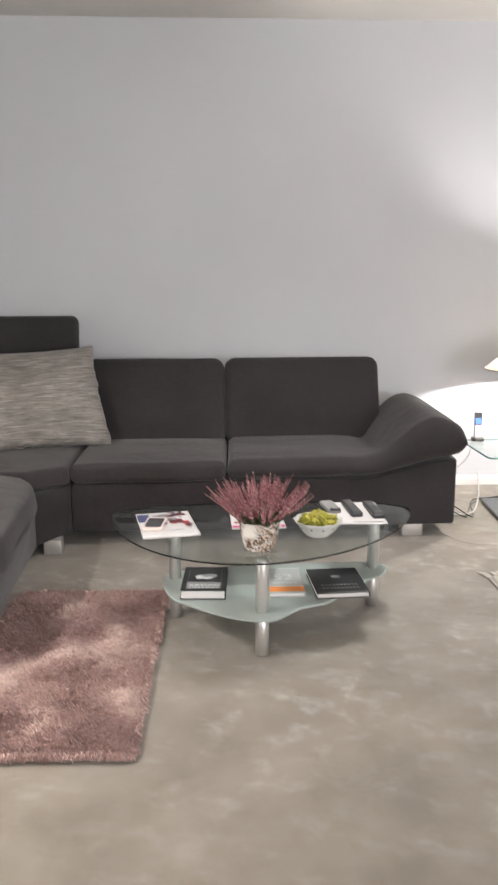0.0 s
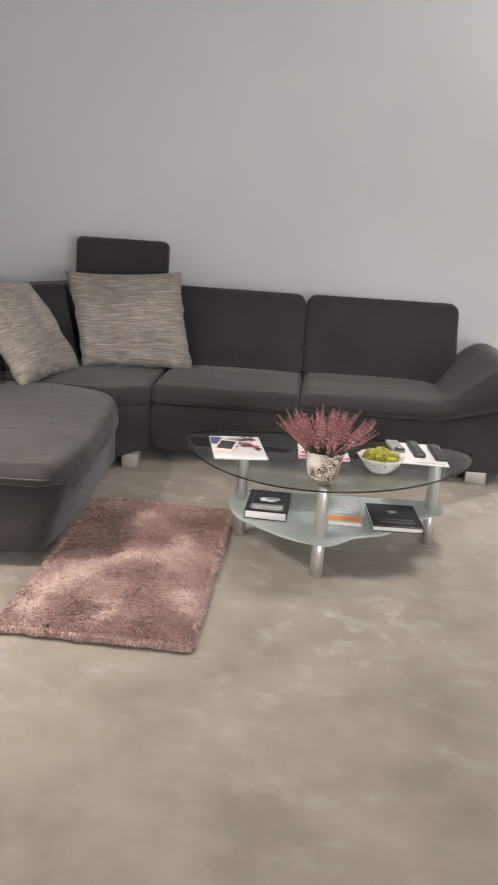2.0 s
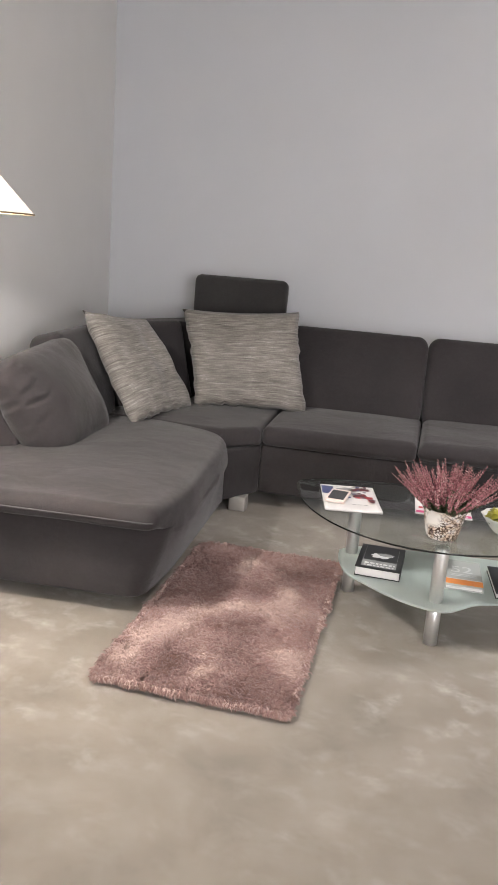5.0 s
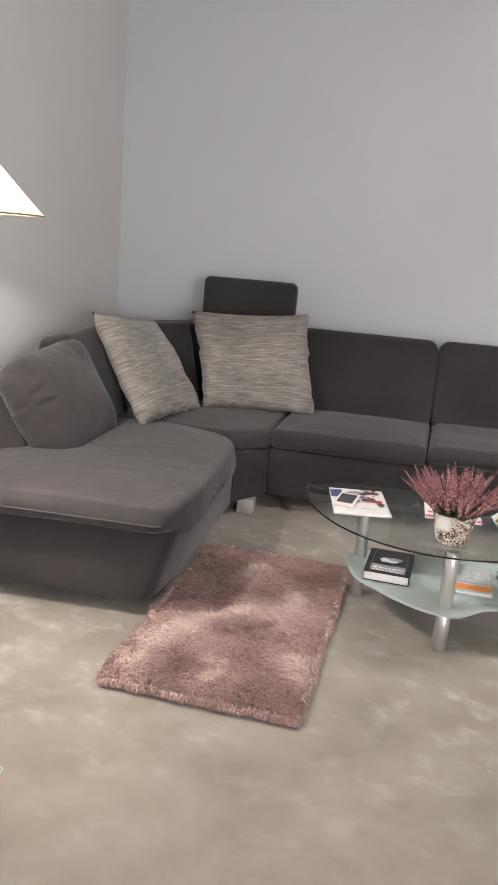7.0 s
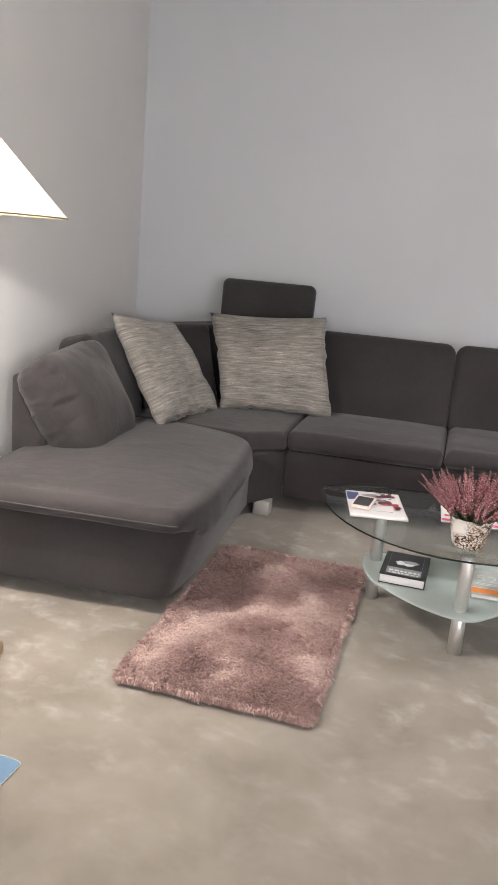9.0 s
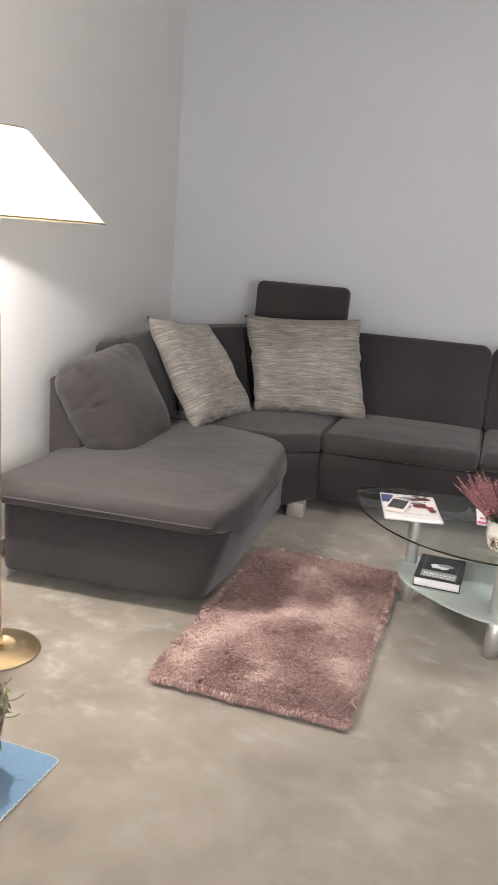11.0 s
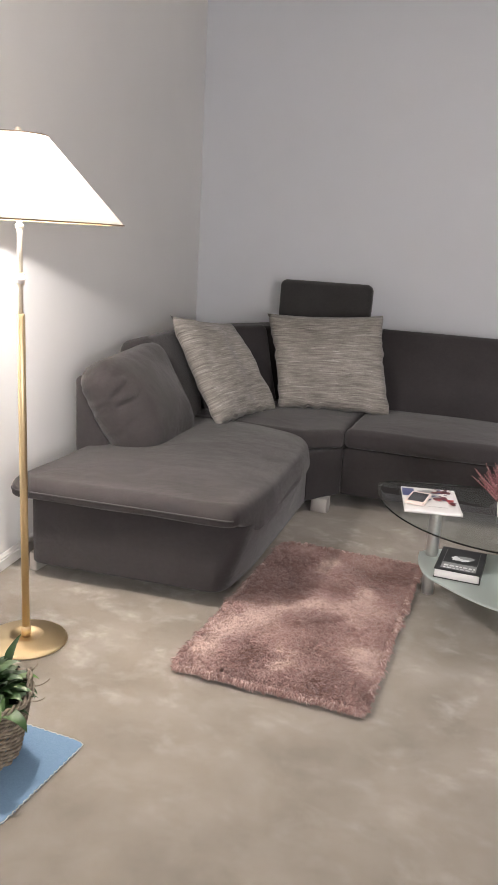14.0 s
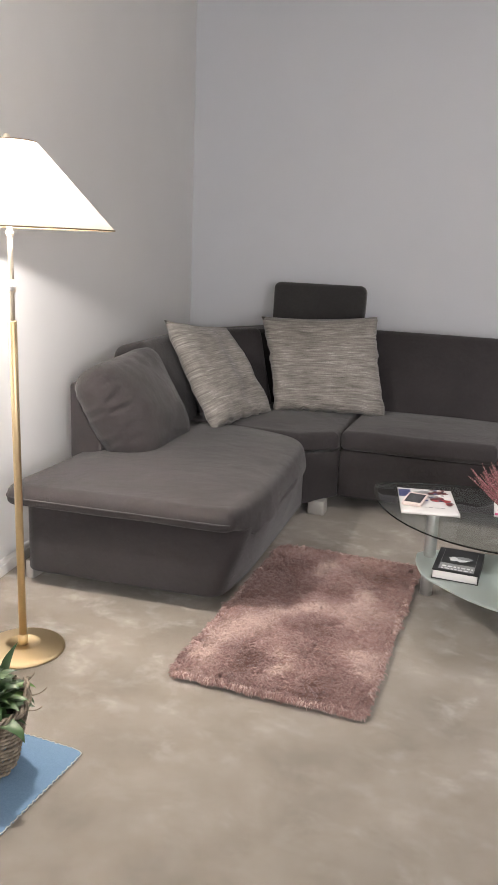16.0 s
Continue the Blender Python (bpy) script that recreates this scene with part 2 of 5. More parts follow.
def slab(bm, poly, z0, z1, rt, rb=0.01, crown=0.0, seg=5, m=None, wobble=0.0, top=None, step=0.08, flare=None):
    """An upholstered or cut slab over a plan outline, with rounded upper and lower edges and a crowned top."""
    poly = dense([Vector(p) for p in poly], step)
    rings = []
    for k in range(seg + 1):
        a = math.pi / 2 * k / seg
        rings.append((inset(poly, rb * (1 - math.sin(a))), z0 + rb * (1 - math.cos(a))))
    for k in range(seg + 1):
        a = math.pi / 2 * k / seg
        rings.append((inset(poly, rt * (1 - math.cos(a))), z1 - rt * (1 - math.sin(a))))
    last = rings[-1][0]
    cen = sum(last, Vector((0, 0))) / len(last)
    for t in (0.96, 0.91, 0.84, 0.75, 0.64, 0.5, 0.34, 0.17):
        rings.append(([cen.lerp(p, t) for p in last], z1 + 1e-6))
    low = rings[0][0]
    hull = [(last[i - 3], last[i]) for i in range(0, len(last), 3)] if crown else ()
    lowc = sum(low, Vector((0, 0))) / len(low)

    def vert(p, z):
        co = Vector((p.x, p.y, z))
        if crown and z > z1:
            d = sum(max(((p - a) - (b - a) * max(0, min(1, (p - a).dot(b - a) / max((b - a).length_squared, 1e-12)))).length, 1e-4) ** -3 for a, b in hull) ** (-1 / 3) * 1.5
            co.z += crown * (1 - math.exp(-((d / 0.13) ** 2)))
        if top:
            co.z += top(p.x, p.y) * max(0, min(1, (z - z0) / (z1 - z0)))
        if flare:
            co += flare(co)
        if wobble:
            co.z += wobble * noise.noise(co * 4.0)
            co.x += wobble * noise.noise(co * 5.0 + Vector((7, 0, 0)))
        return bm.verts.new(m @ co if m else co)

    rows = [[vert(p, z) for p in ring] for ring, z in rings]
    n = len(poly)
    for a, b in zip(rows, rows[1:]):
        for i in range(n):
            j = (i + 1) % n
            bm.faces.new((a[i], a[j], b[j], b[i]))
    e0, e1 = vert(lowc, z0), vert(cen, z1 + 1e-6)
    for i in range(n):
        bm.faces.new((rows[0][(i + 1) % n], rows[0][i], e0))
        bm.faces.new((rows[-1][i], rows[-1][(i + 1) % n], e1))
    return bm


def cushion(bm, w, h, thick, r, rc, crown, m=None, quad=None, wobble=0.003, seed=0.0, grain=0.035):
    """A padded block, w by h with rounded edges (r), rounded corners (rc) and a crowned face at z = 0; quad: its corners in plan."""
    rc = max(r, rc)

    def stops(length):
        edge = [r * (1 - math.cos(math.pi / 2 * k / 6)) for k in range(7)]
        k = max(2, int((rc - r) / 0.012))
        edge += [r + (rc - r) * q / k for q in range(1, k + 1)] if rc > r + 1e-4 else []
        n = max(6, int((length - 2 * rc) / grain))
        return edge + [rc + (length - 2 * rc) * q / n for q in range(1, n)] + [length - e for e in edge[::-1]]

    xs, ys = stops(w), stops(h)

    def place(x, y, side):
        dx, dy = min(x, w - x), min(y, h - y)
        d = min(dx, dy)
        e = max(0.0, r - d)
        z = math.sqrt(max(0.0, r * r - e * e)) - r
        z += crown * (1 - math.exp(-((dx / 0.13) ** 2))) * (1 - math.exp(-((dy / 0.13) ** 2)))
        px, py = x, y
        if dx < rc and dy < rc:
            q = Vector((rc - dx, rc - dy))
            if q.length > 1e-9:
                q = q * (max(q.x, q.y) / q.length)
                px = rc - q.x if x < w / 2 else w - rc + q.x
                py = rc - q.y if y < h / 2 else h - rc + q.y
        z = z if side else -thick - z
        if quad:
            u, v = px / w, py / h
            p = Vector(quad[0]).lerp(Vector(quad[1]), u).lerp(Vector(quad[3]).lerp(Vector(quad[2]), u), v)
            px, py = p.x, p.y
        co = Vector((px, py, z))
        co.z += wobble * noise.noise(Vector((px * 4, py * 4, seed + side)))
        co.x += wobble * noise.noise(Vector((px * 5 + 7, py * 5, seed + z * 3)))
        return bm.verts.new(m @ co if m else co)

    sides = [[[place(x, y, side) for y in ys] for x in xs] for side in (1, 0)]
    nx, ny = len(xs) - 1, len(ys) - 1
    for g in sides:
        for i in range(nx):
            for j in range(ny):
                bm.faces.new((g[i][j], g[i + 1][j], g[i + 1][j + 1], g[i][j + 1]))
    rim = [(i, 0) for i in range(nx)] + [(nx, j) for j in range(ny)] + [(i, ny) for i in range(nx, 0, -1)] + [(0, j) for j in range(ny, 0, -1)]
    a, b = sides
    for k in range(len(rim)):
        (i, j), (p, q) = rim[k], rim[(k + 1) % len(rim)]
        bm.faces.new((a[i][j], a[p][q], b[p][q], b[i][j]))
    return bm


def frame_of(origin, xdir, ydir):
    x = Vector(xdir).normalized()
    z = x.cross(Vector(ydir)).normalized()
    y = z.cross(x)
    return Matrix.Translation(origin) @ Matrix((x, y, z)).transposed().to_4x4()


def lathe(bm, profile, seg=40, m=None, wave=None):
    """Turns a profile of (radius, height) round z."""
    rows = []
    for r, z in profile:
        row = []
        for i in range(seg):
            a = 2 * math.pi * i / seg
            k = wave(a, r, z) if wave else 1.0
            co = Vector((r * k * math.cos(a), r * k * math.sin(a), z))
            row.append(bm.verts.new(m @ co if m else co))
        rows.append(row)
    for a, b in zip(rows, rows[1:]):
        for i in range(seg):
            j = (i + 1) % seg
            bm.faces.new((a[i], a[j], b[j], b[i]))
    if profile[0][0] > 1e-5:
        bm.faces.new(rows[0][::-1])
    if profile[-1][0] > 1e-5:
        bm.faces.new(rows[-1])
    bmesh.ops.remove_doubles(bm, verts=[v for row in (rows[0], rows[-1]) for v in row], dist=1e-5)
    return bm


def tube(bm, points, radius, seg=8, closed=False, taper=None):
    pts = [Vector(p) for p in points]
    rows, n = [], len(pts)
    up = None
    for i, p in enumerate(pts):
        a = pts[i - 1] if i or closed else p
        b = pts[(i + 1) % n] if i < n - 1 or closed else p
        t = (b - a).normalized()
        if up is None:
            up = t.orthogonal().normalized()
        up = (up - up.dot(t) * t).normalized()
        side = t.cross(up)
        r = radius * (taper(i / max(1, n - 1)) if taper else 1)
        rows.append([bm.verts.new(p + r * (math.cos(2 * math.pi * k / seg) * up + math.sin(2 * math.pi * k / seg) * side)) for k in range(seg)])
    for i in range(n if closed else n - 1):
        a, b = rows[i], rows[(i + 1) % n]
        for k in range(seg):
            j = (k + 1) % seg
            bm.faces.new((a[k], a[j], b[j], b[k]))
    if not closed:
        bm.faces.new(rows[0][::-1])
        bm.faces.new(rows[-1])
    return bm


def spline(points, per=8):
    pts = [Vector(p) for p in points]
    pts = [2 * pts[0] - pts[1]] + pts + [2 * pts[-1] - pts[-2]]
    out = []
    for i in range(1, len(pts) - 2):
        a, b, c, d = pts[i - 1 : i + 3]
        for k in range(per):
            t = k / per
            out.append(0.5 * (2 * b + (c - a) * t + (2 * a - 5 * b + 4 * c - d) * t * t + (3 * b - a - 3 * c + d) * t ** 3))
    return out + [pts[-2]]


def box(bm, x0, x1, y0, y1, z0, z1, r=0.004, m=None):
    return slab(bm, round_poly([(x0, y0), (x1, y0), (x1, y1), (x0, y1)], min(r * 1.5, (x1 - x0) / 3, (y1 - y0) / 3), 2), z0, z1, r, r, 0, 2, m, step=9)


# ---- the room ----
def left_x(y):
    return -1.845 - 0.112 * (y - 2.457)


def back_y(x):
    return 5.26 + 0.025 * (x - 1.5)


HIGH = 2.79


def prism(poly, z0, z1):
    bm = bmesh.new()
    low = [bm.verts.new((x, y, z0)) for x, y in poly]
    up = [bm.verts.new((x, y, z1)) for x, y in poly]
    bm.faces.new(low[::-1])
    bm.faces.new(up)
    for i in range(len(poly)):
        j = (i + 1) % len(poly)
        bm.faces.new((low[i], low[j], up[j], up[i]))
    return bm


RIGHT, REAR = 3.6, -3.4
cx = -2.15
corner = Vector((left_x(5.17), back_y(cx)))
rear_left = Vector((left_x(REAR), REAR))
bm = bmesh.new()
gx, gy = 60, 70
grid = [[bm.verts.new((-2.6 + 6.6 * i / gx, -3.7 + 9.3 * j / gy, 0)) for j in range(gy + 1)] for i in range(gx + 1)]
for i in range(gx):
    for j in range(gy):
        bm.faces.new((grid[i][j], grid[i + 1][j], grid[i + 1][j + 1], grid[i][j + 1]))
single("floor", bm, CARPET, "beige brushed velour carpet covering the floor", "floor", kind="structure")
single("wall_north", prism([(corner.x, corner.y), (RIGHT, back_y(RIGHT)), (RIGHT, back_y(RIGHT) + 0.2), (corner.x - 0.2, corner.y + 0.2)], 0, HIGH), WALL, "plain light grey painted wall behind the sofa", "wall", kind="structure", smooth=False)
single("wall_west", prism([(rear_left.x, rear_left.y), (corner.x, corner.y), (corner.x - 0.2, corner.y + 0.2), (rear_left.x - 0.2, rear_left.y)], 0, HIGH), SIDE_WALL, "plain cream painted wall, lightened to carry the floor lamp glow", "wall", kind="structure", smooth=False)
single("wall_east", prism([(RIGHT, REAR), (RIGHT + 0.2, REAR), (RIGHT + 0.2, back_y(RIGHT) + 0.2), (RIGHT, back_y(RIGHT))], 0, HIGH), WALL, "plain light painted side wall", "wall", kind="structure", smooth=False)
single("wall_south", prism([(rear_left.x - 0.2, REAR - 0.2), (RIGHT + 0.2, REAR - 0.2), (RIGHT + 0.2, REAR), (rear_left.x - 0.2, REAR)], 0, HIGH), WALL, "plain light painted wall", "wall", kind="structure", smooth=False)
single("ceiling", prism([(-2.9, -3.8), (4.0, -3.8), (4.0, 5.7), (-2.9, 5.7)], HIGH, HIGH + 0.2), CEILING, "plain off-white painted ceiling", "ceiling", kind="structure", smooth=False)


def baseboard(a, b, name, inward):
    """A moulded skirting board from a to b."""
    bm = bmesh.new()
    a, b, n = Vector(a), Vector(b), Vector(inward).normalized()
    prof = [(0, 0), (0.014, 0), (0.014, 0.040), (0.010, 0.043), (0.010, 0.050), (0.007, 0.055), (0.004, 0.062), (0, 0.063)]
    rows = [[bm.verts.new((p.x + n.x * d, p.y + n.y * d, z)) for d, z in prof] for p in (a, b)]
    for i in range(len(prof) - 1):
        bm.faces.new((rows[0][i], rows[1][i], rows[1][i + 1], rows[0][i + 1]))
    bm.faces.new(rows[0])
    bm.faces.new(rows[1][::-1])
    single(name, bm, TRIM, "white moulded skirting board along the wall", "baseboard", kind="structure", smooth=False)


baseboard(corner, (RIGHT, back_y(RIGHT)), "baseboard", (0.025, -1))
baseboard(rear_left, corner, "baseboard", (1, 0.115))


# ---- corner sofa ----
sofa = thing("corner_sofa", (-0.3, 4.4, 0), "charcoal grey microfibre corner sofa with chaise end against the walls", "sofa")


def row_y(x):
    return 4.135 + 0.05 * (x + 0.0)


def arm_low(x):
    t = max(0.0, min(1.0, (x - 0.62) / 0.52))
    return 0.335 + 0.092 * (t * t * (3 - 2 * t))


# base of the straight run, whose upper edge rises under the arm
def rise(x, y):
    return arm_low(x) - 0.335


bm = bmesh.new()
slab(bm, round_poly([(-0.825, row_y(-0.825)), (1.135, row_y(1.135)), (1.15, 5.02), (-0.825, 4.98)], [0.003, 0.03, 0.03, 0.003]), 0.07, 0.324, 0.012, 0.012, 0, 3, top=rise, step=0.05)
part("base", bm, SOFA, sofa)
bm = bmesh.new()
slab(bm, round_poly([(-0.955, 3.885), (-0.83, row_y(-0.83) - 0.004), (-0.83, 4.98), (-1.5, 4.98), (-1.93, 4.3), (-1.93, 3.89)], [0.003, 0.003, 0.003, 0.1, 0.1, 0.003]), 0.07, 0.324, 0.012, 0.012, 0, 3)
part("corner_base", bm, SOFA, sofa)
bm = bmesh.new()
slab(bm, round_poly([(-1.72, 2.64), (-0.935, 2.70), (-0.915, 2.95), (-0.958, 3.88), (-1.93, 3.88)], [0.05, 0.07, 0.1, 0.003, 0.003]), 0.062, 0.34, 0.012, 0.012, 0, 3, step=0.06, flare=lambda c: Vector((0.090 * max(0.0, min(1.0, (c.x + 1.3) / 0.35)) * (c.z - 0.06) / 0.28 * max(0.0, min(1.0, (3.8 - c.y) / 0.4)), 0, 0)))
part("chaise_base", bm, SOFA, sofa)

# seats
x0, x1 = -0.823, -0.052
bm = bmesh.new()
cushion(bm, x1 - x0, 0.66, 0.100, 0.034, 0.036, 0.016, Matrix.Translation((0, 0, 0.430)), [(x0, row_y(x0) - 0.048), (x1, row_y(x1) - 0.048), (x1, 4.75), (x0, 4.72)], 0.004, seed=1.0)
part("seat_cushion", bm, SOFA, sofa)


def ease(t):
    t = max(0.0, min(1.0, t))
    return t * t * (3 - 2 * t)


def through_points(points, x):
    """Height at x on a smooth line through (x, z) points."""
    for (xa, za), (xb, zb) in zip(points, points[1:]):
        if x <= xb:
            return za + (zb - za) * ((x - xa) / (xb - xa))
    return points[-1][1]


def fine_line(points):
    return [(p.x, p.y) for p in spline([(x, z, 0) for x, z in points], 6)]


# the outer seat runs on without a break into the sloping wing of the arm: its upper line behind and in front, and its lower line
ARM_REAR = fine_line([(-0.05, 0.432), (0.30, 0.436), (0.62, 0.432), (0.72, 0.424), (0.765, 0.470), (0.80, 0.515), (0.85, 0.570), (0.92, 0.629), (0.985, 0.650), (1.05, 0.640), (1.11, 0.610), (1.150, 0.582), (1.168, 0.566)])
ARM_FRONT = fine_line([(-0.05, 0.434), (0.30, 0.440), (0.52, 0.440), (0.65, 0.440), (0.74, 0.464), (0.82, 0.528), (0.90, 0.596), (0.985, 0.640), (1.05, 0.632), (1.11, 0.606), (1.150, 0.580), (1.168, 0.564)])
xs = [-0.048 + 0.042 * (1 - math.cos(math.pi / 2 * k / 6)) for k in range(7)] + [-0.006 + 1.134 * k / 60 for k in range(1, 61)] + [1.128 + 0.040 * math.sin(math.pi / 2 * k / 6) for k in range(1, 7)]
ys = [0.060 * (1 - math.cos(math.pi / 2 * k / 8)) for k in range(9)] + [0.060 + 0.742 * k / 26 for k in range(1, 27)] + [0.802 + 0.04 * math.sin(math.pi / 2 * k / 4) for k in range(1, 5)]
bm = bmesh.new()
sheets = []
for side in (1, 0):
    sheet = []
    for x in xs:
        column = []
        for d in ys:
            y = row_y(x) - 0.048 + d
            low = arm_low(x) + 0.003 + 0.016 * ease((x - 1.06) / 0.1)
            high = through_points(ARM_FRONT, x)
            high += (through_points(ARM_REAR, x) - high) * ease((d - 0.06) / 0.34)
            pad = 0.005 * (1 - math.exp(-((d / 0.13) ** 2))) * ease((0.72 - x) / 0.2)
            edge = min(x - xs[0], 0.042), min(d, 0.060), min(0.842 - d, 0.04), min(xs[-1] - x, 0.040)
            e = [math.sqrt(max(0.0, 1 - (1 - v / r) ** 2)) for v, r in zip(edge, (0.042, 0.060, 0.04, 0.040))]
            full = e[0] * e[1] * e[2] * (0.06 + 0.94 * e[3])
            mid = low + (high - low) * (0.45 + 0.03 * ease((x - 0.9) / 0.2))
            z = mid + ((high + pad) - mid) * full if side else mid - (mid - low) * full
            q = Vector((x, y, z))
            z += 0.004 * noise.noise(q * 4.5) + 0.0022 * noise.noise(q * 13)
            column.append(bm.verts.new((x, y - 0.012 * ease((x - 0.6) / 0.3) * e[1] * side, z)))
        sheet.append(column)
    sheets.append(sheet)
    for i in range(len(xs) - 1):
        for j in range(len(ys) - 1):
            bm.faces.new((sheet[i][j], sheet[i + 1][j], sheet[i + 1][j + 1], sheet[i][j + 1]))
nx, ny = len(xs) - 1, len(ys) - 1
rim = [(i, 0) for i in range(nx)] + [(nx, j) for j in range(ny)] + [(i, ny) for i in range(nx, 0, -1)] + [(0, j) for j in range(ny, 0, -1)]
for k in range(len(rim)):
    (i, j), (p, q) = rim[k], rim[(k + 1) % len(rim)]
    bm.faces.new((sheets[0][i][j], sheets[0][p][q], sheets[1][p][q], sheets[1][i][j]))
bmesh.ops.remove_doubles(bm, verts=bm.verts, dist=0.0004)
part("seat_cushion", bm, SOFA, sofa, "wide seat cushion running up into the sloping arm")
bm = bmesh.new()
slab(bm, round_poly([(-0.99, 3.90), (-0.827, row_y(-0.827) - 0.05), (-0.827, 4.72), (-1.35, 4.72), (-1.70, 4.2), (-1.70, 3.93)], [0.012, 0.012, 0.012, 0.1, 0.1, 0.02]), 0.332, 0.424, 0.036, 0.014, 0.015, wobble=0.004)
part("corner_seat_cushion", bm, SOFA, sofa)
CHAISE = round_poly([(-1.78, 2.575), (-0.872, 2.64), (-0.835, 2.90), (-0.885, 3.55), (-0.94, 3.86), (-1.25, 3.96), (-1.80, 3.97)], [0.07, 0.05, 0.25, 0.2, 0.16, 0.1, 0.02], 6)
bm = bmesh.new()
slab(bm, CHAISE, 0.345, 0.425, 0.05, 0.02, 0.03, 6, wobble=0.006, step=0.05, flare=lambda c: Vector((0.012, 0, -0.055)) * ease((c.x + 1.02) / 0.1) * ease((0.405 - c.z) / 0.05) * ease((c.y - 2.70) / 0.12))
part("chaise_seat_cushion", bm, SOFA, sofa)
bm = bmesh.new()
edge = [p for p in inset(dense(CHAISE, 0.03), -0.001) if p.y < 2.66]
edge.sort(key=lambda p: p.x)
tube(bm, [(p.x, p.y, 0.376) for p in edge], 0.0032, 6)
part("piping", bm, SEAM, sofa, "pale grey piping round the chaise seat")


# backrests
def back(name, a, b, lean, z0, length, thick, radius=0.06, crown=0.03, label=""):
    """A padded back whose face stands on the line a-b; lean: how far the top falls back."""
    a, b = Vector((*a, z0)), Vector((*b, z0))
    along = (b - a).normalized()
    away = Vector((-along.y, along.x, 0))
    up = Vector((0, 0, 1)) + away * lean
    w = (b - a).length
    m = frame_of(a, along, up)
    bm = bmesh.new()
    cushion(bm, w - 0.006, length, thick, 0.035, radius, crown, m @ Matrix.Translation((0.003, 0, 0)), None, 0.004, seed=a.x)
    return part(name, bm, SOFA, sofa, label)


back("back_cushion", (-0.87, 4.66), (-0.058, 4.68), 0.34, 0.40, 0.506, 0.19, 0.065, 0.04)
back("back_cushion", (-0.058, 4.68), (0.85, 4.74), 0.34, 0.40, 0.508, 0.19, 0.065, 0.04)
bm = bmesh.new()
slab(bm, round_poly([(-1.74, 4.22), (-1.50, 4.66), (-1.2, 4.80), (-1.2, 4.97), (-1.55, 4.97), (-1.88, 4.4)], 0.05), 0.30, 0.842, 0.03, 0.02, 0.0, 4)
part("corner_back", bm, SOFA, sofa)
back("corner_back", (-1.33, 4.56), (-0.87, 4.66), 0.36, 0.40, 0.485, 0.18, 0.045, 0.02)
back("corner_back", (-1.60, 4.10), (-1.33, 4.56), 0.30, 0.40, 0.485, 0.16, 0.045, 0.02)
back("side_back", (-1.57, 3.55), (-1.60, 4.10), 0.30, 0.40, 0.485, 0.16, 0.10, 0.02)
# frames behind the backs
bm = bmesh.new()
slab(bm, round_poly([(-1.825, 3.135), (-1.66, 3.125), (-1.70, 3.9), (-1.93, 4.0)], [0.02, 0.03, 0.03, 0.03]), 0.10, 0.722, 0.02, 0.02, 0.0, 4)
part("side_back_frame", bm, SOFA, sofa)
bm = bmesh.new()
slab(bm, round_poly([(-1.45, 4.93), (0.62, 4.98), (0.62, 5.06), (-1.45, 5.03)], 0.02), 0.10, 0.66, 0.02, 0.02, 0.0, 3)
part("back_frame", bm, SOFA, sofa)

# headrest, raised above the corner back
back_m = frame_of((-1.478, 4.86, 0.812), (1, 0.02, 0), (0, 0.12, 1))
bm = bmesh.new()
cushion(bm, 0.567, 0.305, 0.07, 0.025, 0.04, 0.004, back_m, None, 0.003)
part("headrest", bm, fabric("black_headrest_fabric", (0.028, 0.026, 0.026), (0.036, 0.034, 0.033)), sofa, "near-black upholstered adjustable headrest")
# feet
for x0, x1, y0, y1 in ((0.865, 0.975, 4.215, 4.295), (-0.945, -0.86, 3.955, 4.03), (-1.765, -1.73, 2.70, 2.78)):
    bm = bmesh.new()
    box(bm, x0, x1, y0, y1, 0.0, 0.075, 0.004)
    part("foot", bm, FOOT, sofa, "satin metal block foot")
for x, y in ((-1.62, 2.9), (-1.1, 3.0), (0.80, 4.30), (1.05, 4.9), (-0.75, 4.9), (-1.02, 3.80), (-1.85, 3.8)):
    bm = bmesh.new()
    box(bm, x - 0.02, x + 0.02, y - 0.02, y + 0.02, 0.0, 0.079, 0.003)
    part("foot", bm, DARK, sofa, "black block foot")

# loose cushion on the chaise
m = frame_of((-1.425, 3.09, 0.43), (-0.03, 1, 0), (-0.56, 0.09, 1))
bm = bmesh.new()
cushion(bm, 0.58, 0.46, 0.19, 0.075, 0.10, 0.045, m, [(0.03, -0.016), (0.58, -0.012), (0.64, 0.50), (-0.045, 0.455)], 0.014, seed=9, grain=0.007)
# creases that run in from the gathered end seam, and a slack lower half
back_in = m.inverted()
CREASES = [(0.405, 0.075, 0.013), (0.36, 0.06, 0.010), (0.30, 0.05, 0.009), (0.235, 0.07, 0.012), (0.16, 0.045, 0.008), (0.09, 0.05, 0.008)]
for v in bm.verts:
    q = back_in @ v.co
    push = 0.0
    for y, reach, deep in CREASES:
        off = q.y - y - 0.22 * (q.x + 0.03) + 0.010 * math.sin(q.x * 40 + y * 50)
        k = math.exp(-((q.x / reach) ** 2)) if q.x > 0 else 1.0
        push += deep * k * (0.8 * math.exp(-(((off - 0.022) / 0.014) ** 2)) - 1.3 * math.exp(-((off / 0.010) ** 2)))
    sag = 0.022 * math.exp(-(((q.y - 0.13) / 0.12) ** 2)) * ease(q.x / 0.15) * ease((0.6 - q.x) / 0.15)
    front = ease((q.z + 0.10) / 0.08)
    v.co += m.to_3x3() @ Vector((0.35 * push * (1 - front), 0, (push + sag) * front + 0.003 * noise.noise(q * 14)))
